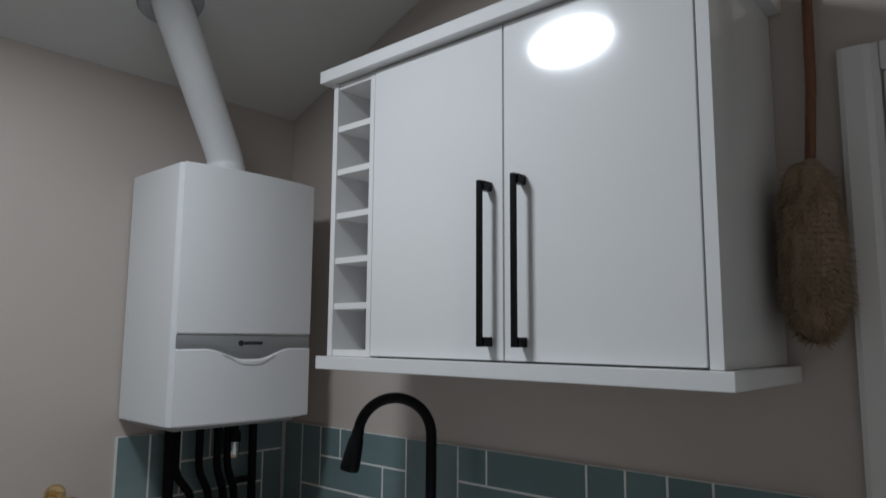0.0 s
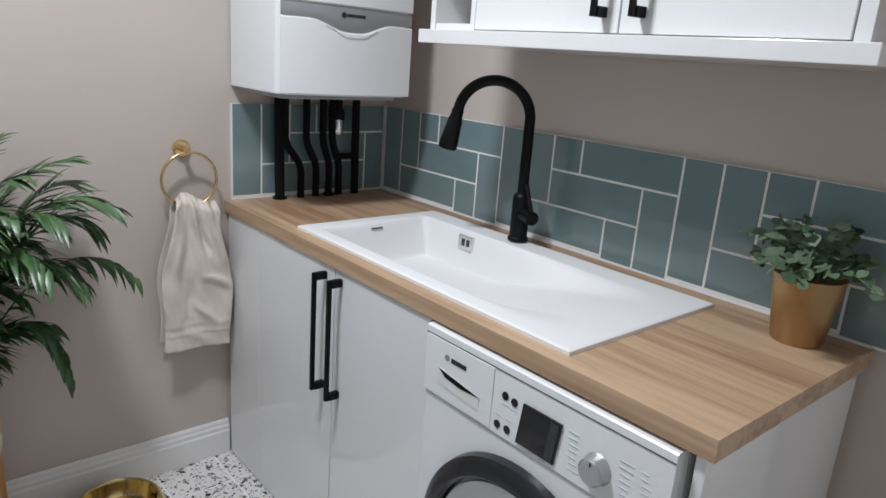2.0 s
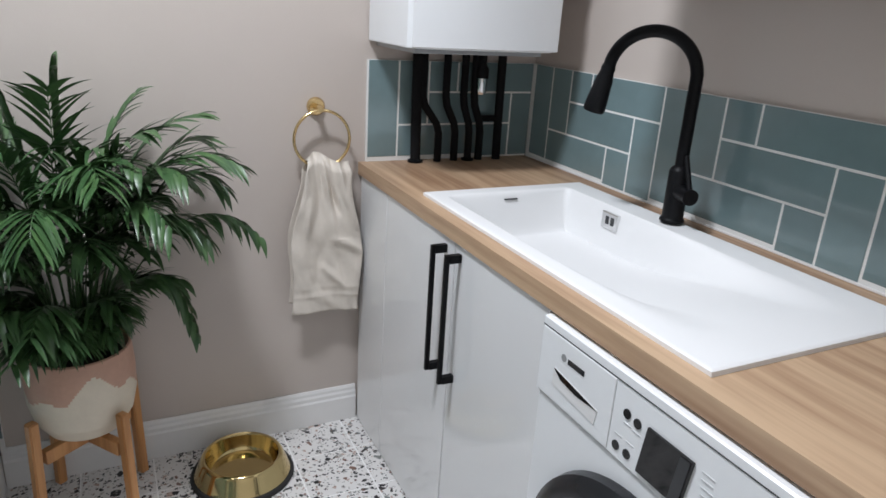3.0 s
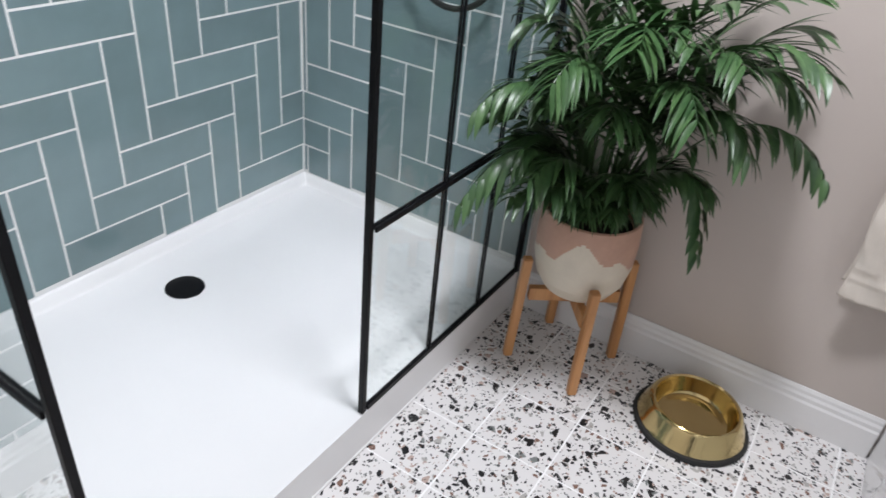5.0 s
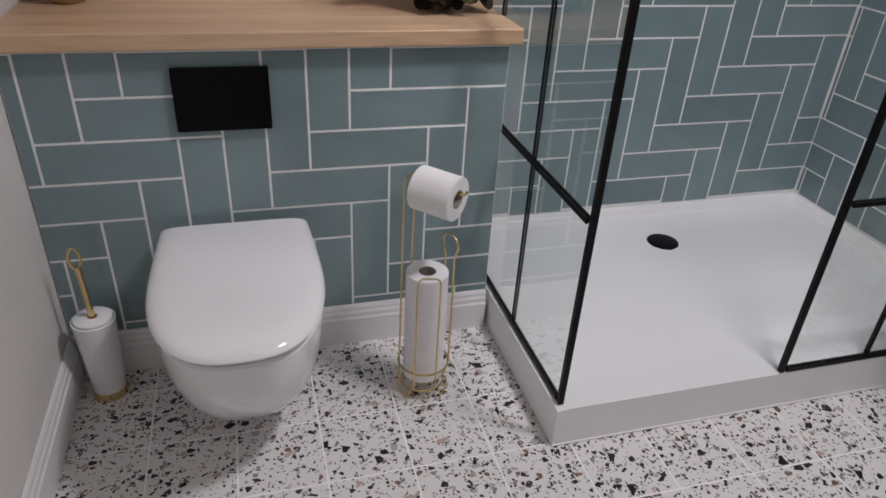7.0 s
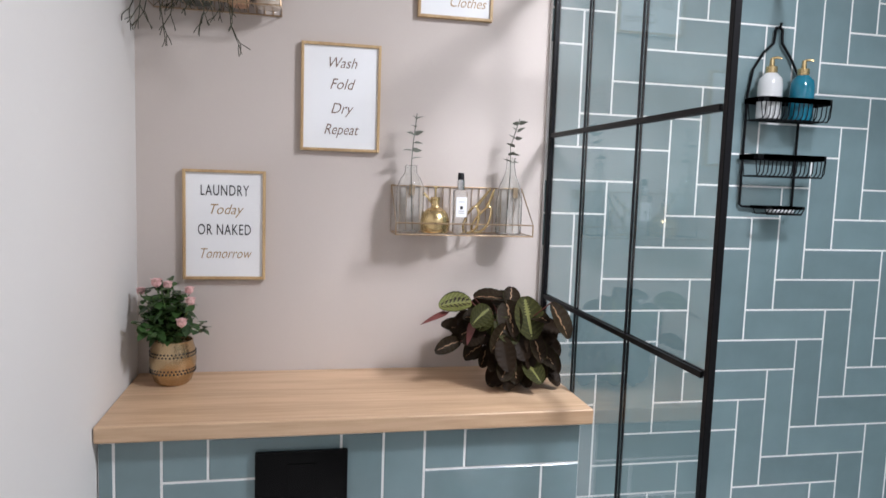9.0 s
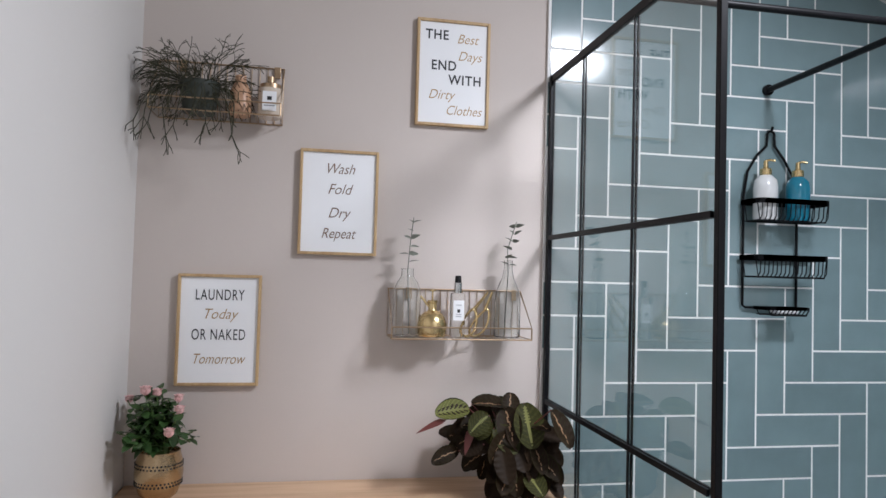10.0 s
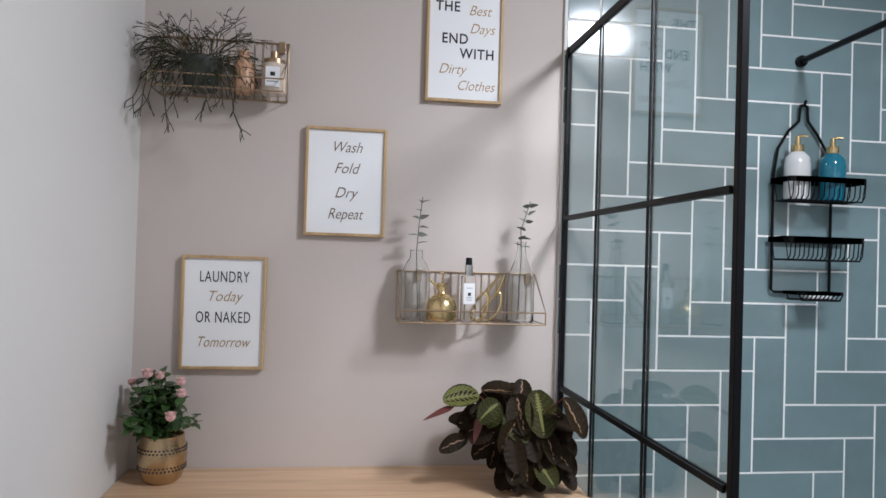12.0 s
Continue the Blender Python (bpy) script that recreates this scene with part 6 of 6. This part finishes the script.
def frond(tip, ctrl, leafl, n=15, thin=1.0, start=0.30, droop=0.9):
    """An arching rib from the soil over ctrl to tip, with paired narrow leaflets that hang from it, longest in the middle."""
    q_ = bmesh.new()
    tip, ctrl = Vector(tip), Vector(ctrl)
    a = math.atan2(tip.y - PC.y, tip.x - PC.x)
    p0 = PC + Vector((0.035 * math.cos(a), 0.035 * math.sin(a), PZ + 0.21))
    steps = 18
    pts_ = []
    for i in range(steps + 1):
        t = i / steps
        p = p0 * (1 - t) ** 2 + ctrl * 2 * t * (1 - t) + tip * t * t
        p.x, p.y = max(p.x, 0.022), max(p.y, GY + 0.030)
        pts_.append(p)
    tube(pts_, 0.0027, 5, q_, r1=0.0009)
    for k in range(n):
        t = start + (1 - start) * k / (n - 1)
        f = t * steps
        i = min(steps - 1, int(f))
        b = pts_[i].lerp(pts_[i + 1], f - i)
        dv = (pts_[i + 1] - pts_[i]).normalized()
        sv = dv.cross(Vector((0, 0, 1)))
        if sv.length < 0.25:
            sv = Vector((-math.sin(a), math.cos(a), 0))
        sv.normalize()
        ll = leafl * (0.50 + 0.62 * math.sin(math.pi * min(1, (k + 2.5) / (n + 3)))) * rn.uniform(0.86, 1.12)
        for sg in (-1, 1):
            dl = dv * rn.uniform(0.85, 1.15) + sv * sg * rn.uniform(0.55, 0.85) + Vector((0, 0, rn.uniform(-0.10, 0.22)))
            e = b + dl.normalized() * ll
            if e.x < 0.012:
                dl.x += (0.012 - e.x) / ll * 1.6
            if e.y < GY + 0.025:
                dl.y += (GY + 0.025 - e.y) / ll * 1.6
            leaf_blade(q_, b, dl, Vector((0, 0, 1)) + sv * sg * 0.35, ll, 0.0158 * thin * rn.uniform(0.8, 1.2), droop * rn.uniform(0.6, 1.35), 6, fold=0.30, shape=0.6)
    for v in q_.verts:
        v.co.x = max(0.006, v.co.x)
        if math.hypot(v.co.x - PC.x, v.co.y - PC.y) < 0.142 and v.co.z < PZ + 0.250:
            v.co.z = PZ + 0.250 + 0.05 * (v.co.z - PZ - 0.250)
        v.co.y = max(GY + 0.016, v.co.y)
    return part("frond", q_, M_PALM, palm)


# the large fronds: tip, and the point that the rib rises towards
for tip, ctrl, ll, dr_ in (
        ((0.30, -1.03, 0.985), (0.22, -1.26, 1.12), 0.125, 0.7), ((0.23, -0.965, 0.770), (0.20, -1.16, 1.00), 0.090, 1.9), ((0.26, -1.145, 0.530), (0.22, -1.20, 0.88), 0.085, 1.5),
        ((0.50, -1.62, 0.800), (0.34, -1.52, 1.00), 0.115, 1.6), ((0.52, -1.62, 0.585), (0.36, -1.54, 0.86), 0.110, 1.5), ((0.20, -1.10, 1.090), (0.18, -1.33, 1.06), 0.110, 0.5),
        ((0.12, -1.23, 1.130), (0.15, -1.38, 0.98), 0.090, 0.6), ((0.30, -1.41, 1.160), (0.20, -1.42, 1.02), 0.125, 0.7), ((0.18, -1.53, 1.190), (0.17, -1.46, 1.00), 0.120, 0.6),
        ((0.44, -1.33, 1.000), (0.26, -1.38, 1.10), 0.130, 0.9), ((0.50, -1.46, 0.900), (0.32, -1.44, 1.06), 0.130, 1.1), ((0.42, -1.20, 0.880), (0.26, -1.32, 1.05), 0.125, 1.0),
        ((0.38, -1.54, 1.040), (0.24, -1.48, 1.08), 0.125, 0.8), ((0.30, -1.22, 1.070), (0.22, -1.36, 1.04), 0.120, 0.7), ((0.34, -1.62, 0.950), (0.24, -1.52, 1.06), 0.120, 1.0),
        ((0.08, -1.56, 1.080), (0.12, -1.48, 0.98), 0.110, 0.6), ((0.10, -1.12, 0.900), (0.14, -1.28, 1.06), 0.110, 0.9), ((0.16, -1.40, 1.190), (0.16, -1.42, 1.00), 0.115, 0.7), ((0.24, -1.06, 0.920), (0.20, -1.20, 1.08), 0.120, 0.8),
        ((0.29, -1.11, 0.800), (0.22, -1.24, 1.00), 0.115, 1.0), ((0.14, -1.09, 1.020), (0.16, -1.24, 1.04), 0.110, 0.6), ((0.36, -1.16, 0.980), (0.22, -1.28, 1.06), 0.125, 0.8)):
    frond(tip, ctrl, ll, 16, 1.0, 0.30, dr_)
# shorter ones that fill the heart of the plant
for k in range(44):
    a = radians(-108 + 212 * (k + rn.uniform(0, 1)) / 44)
    rad = rn.uniform(0.12, 0.33 if a < 0.7 else 0.27)
    z = rn.uniform(0.64, 1.05) - 0.5 * max(0.0, rad - 0.2)
    tip = PC + Vector((rad * math.cos(a), rad * math.sin(a), z))
    frond(tip, PC + Vector((0.35 * rad * math.cos(a), 0.35 * rad * math.sin(a), z + rn.uniform(-0.02, 0.12))), rn.uniform(0.095, 0.130), 12, 1.0, 0.36, rn.uniform(0.5, 1.2))
# seedlings close over the rim
for k in range(90):
    a = -2.2 + 4.9 * (k + rn.uniform(0, 1)) / 90
    rad = rn.uniform(0.05, 0.145)
    z = PZ + rn.uniform(0.275, 0.37) - 0.25 * max(0.0, rad - 0.10)
    frond(PC + Vector((rad * math.cos(a), rad * math.sin(a), z)), PC + Vector((0.5 * rad * math.cos(a), 0.5 * rad * math.sin(a), z + 0.03)), rn.uniform(0.055, 0.085), 7, 0.55, 0.35, 1.1)

# ---- pet bowl ----
pbw = thing("pet_bowl", (0.184, -1.028, 0), "shiny brass-coloured pet bowl with black rubber foot", "pet bowl")
bc_ = (0.184, -1.028, 0)
part("rubber_foot", lathe([(0.118, 0.0), (0.150, 0.0), (0.152, 0.005), (0.148, 0.013), (0.140, 0.015), (0.118, 0.012), (0.118, 0)], bc_, 56), M_RUBBER, pbw, "black rubber foot ring", True)
part("bowl", lathe([(0.141, 0.0155), (0.137, 0.022), (0.121, 0.062), (0.117, 0.068), (0.112, 0.0705), (0.107, 0.068), (0.104, 0.060), (0.098, 0.026), (0.092, 0.018), (0.08, 0.0155), (0, 0.0155)], bc_, 64), M_BOWL, pbw, "", True)

# ---- tiles ----
P = 0.1005
GAP = 0.0060
CACHE = {}


def tile_mesh(name, w, h, d, bev, material):
    key = (name, round(w, 4), round(h, 4))
    if key not in CACHE:
        me = bpy.data.meshes.new(name)
        x, z = w / 2, h / 2
        vs = [(-x, bev, -z), (x, bev, -z), (x, bev, z), (-x, bev, z), (-x + bev, 0, -z + bev), (x - bev, 0, -z + bev), (x - bev, 0, z - bev), (-x + bev, 0, z - bev), (-x, d, -z), (x, d, -z), (x, d, z), (-x, d, z)]
        me.from_pydata(vs, [], [(4, 5, 6, 7), (0, 1, 5, 4), (1, 2, 6, 5), (2, 3, 7, 6), (3, 0, 4, 7), (8, 9, 1, 0), (9, 10, 2, 1), (10, 11, 3, 2), (11, 8, 0, 3)])
        me.materials.append(material)
        CACHE[key] = me
    return CACHE[key]


def herringbone(parent, turn, face, a0, a1, z0, z1, ha, hz, top=None):
    """Block herringbone of 3:1 tiles. a runs to the viewer's right; turn: 0 north, 180 south, 90 west wall; face: the tile face's place;
    (ha, hz): the top left corner of one lying tile; top(a): a sloping upper edge."""
    rot = Euler((0, 0, radians(turn))).to_matrix().to_4x4()
    rn_ = random.Random(int(1000 * abs(face)) + turn)

    def place(a, z, inward):
        if turn == 0:
            return Vector((a, face + inward, z))
        if turn == 180:
            return Vector((-a, face - inward, z))
        return Vector((face - inward, a, z))
    cells = []
    for n in range(-60, 61):
        for m in range(-30, 31):
            i, j = n + 3 * m, n - 3 * m
            cells.append((i, i + 3, j - 1, j))
            cells.append((i + 3, i + 4, j - 3, j))
    for i0, i1, j0, j1 in cells:
        x0, x1 = max(a0, ha + i0 * P + GAP / 2), min(a1, ha + i1 * P - GAP / 2)
        y0, y1 = max(z0, hz + j0 * P + GAP / 2), min(z1, hz + j1 * P - GAP / 2)
        if x1 - x0 < 0.010 or y1 - y0 < 0.010:
            continue
        if top:
            if y0 > top((x0 + x1) / 2):
                continue
            y1 = min(y1, max(top(x0), top(x1)) + 0.05)
        ob = new("tile", tile_mesh("tile", x1 - x0, y1 - y0, 0.0075, 0.0010, M_TILE))
        ob.parent = parent
        ob.matrix_local = Matrix.Translation(place((x0 + x1) / 2, (y0 + y1) / 2, rn_.uniform(-0.0003, 0.0003)) - ORIG[parent]) @ rot @ Euler((rn_.uniform(-0.002, 0.002), 0, rn_.uniform(-0.002, 0.002))).to_matrix().to_4x4()


def grout(parent, *b):
    part("grout", box(*b), M_GROUT, parent, "white grout joints")


herringbone(WN, 0, -0.011, 0.013, 1.742, 0.916, 1.216, 0.830, 1.123)
grout(WN, 0.0005, -0.0098, 0.9105, 1.743, -0.0005, 1.217)
herringbone(WW, 90, 0.011, -0.591, -0.0125, 0.916, 1.216, -0.390, 1.123)
grout(WW, 0.0005, -0.592, 0.9105, 0.0098, -0.0125, 1.217)
herringbone(WS, 180, SY, -1.428, -0.014, 0.157, 2.98, -0.6205, 1.1695, lambda a: ceil_at(-a))
part("grout", prism([(0.001, 0.120), (1.430, 0.120), (1.430, ceil_at(1.430)), (0.001, ceil_at(0.001))], 1, RY + 0.0005, SY - 0.0012), M_GROUT, WS, "white grout joints")
herringbone(WW, 90, 0.012, SY + 0.002, -1.648, 0.157, EAVE - 0.002, -2.4465, 0.6645)
grout(WW, 0.0005, SY + 0.0005, 0.120, 0.0108, -1.646, EAVE - 0.001)
herringbone(LOWW, 180, BOXY + 0.010, -(RX - 0.004), -(TX + 0.012), 0.128, SHZ - 0.045, -1.841, 0.753)
grout(LOWW, TX + 0.011, BOXY + 0.0005, 0.0, RX - 0.003, BOXY + 0.0088, SHZ - 0.042)

# floor tiles
FT = 0.2
for i in range(-10, 4):
    for j in range(-4, 10):
        x0, y0 = 1.980 + i * FT, -1.870 + j * FT
        xa, xb, ya, yb = max(x0 + 0.0024, 0.001), min(x0 + FT - 0.0024, RX - 0.001), max(y0 + 0.0024, RY + 0.001), min(y0 + FT - 0.0024, -0.001)
        if xb - xa < 0.01 or yb - ya < 0.01:
            continue
        if (xb < TX - 0.05 and yb < TY - 0.05) or yb < BOXY - 0.02 or (ya > -0.5 and xb < 1.6):
            continue
        ob = new("floor_tile", tile_mesh("floor_tile", xb - xa, yb - ya, 0.0011, 0.0004, M_FLOOR))
        ob.parent = FLOOR
        ob.matrix_local = Matrix.Translation(Vector(((xa + xb) / 2, (ya + yb) / 2, 0)) - ORIG[FLOOR]) @ Euler((radians(-90), 0, 0)).to_matrix().to_4x4()
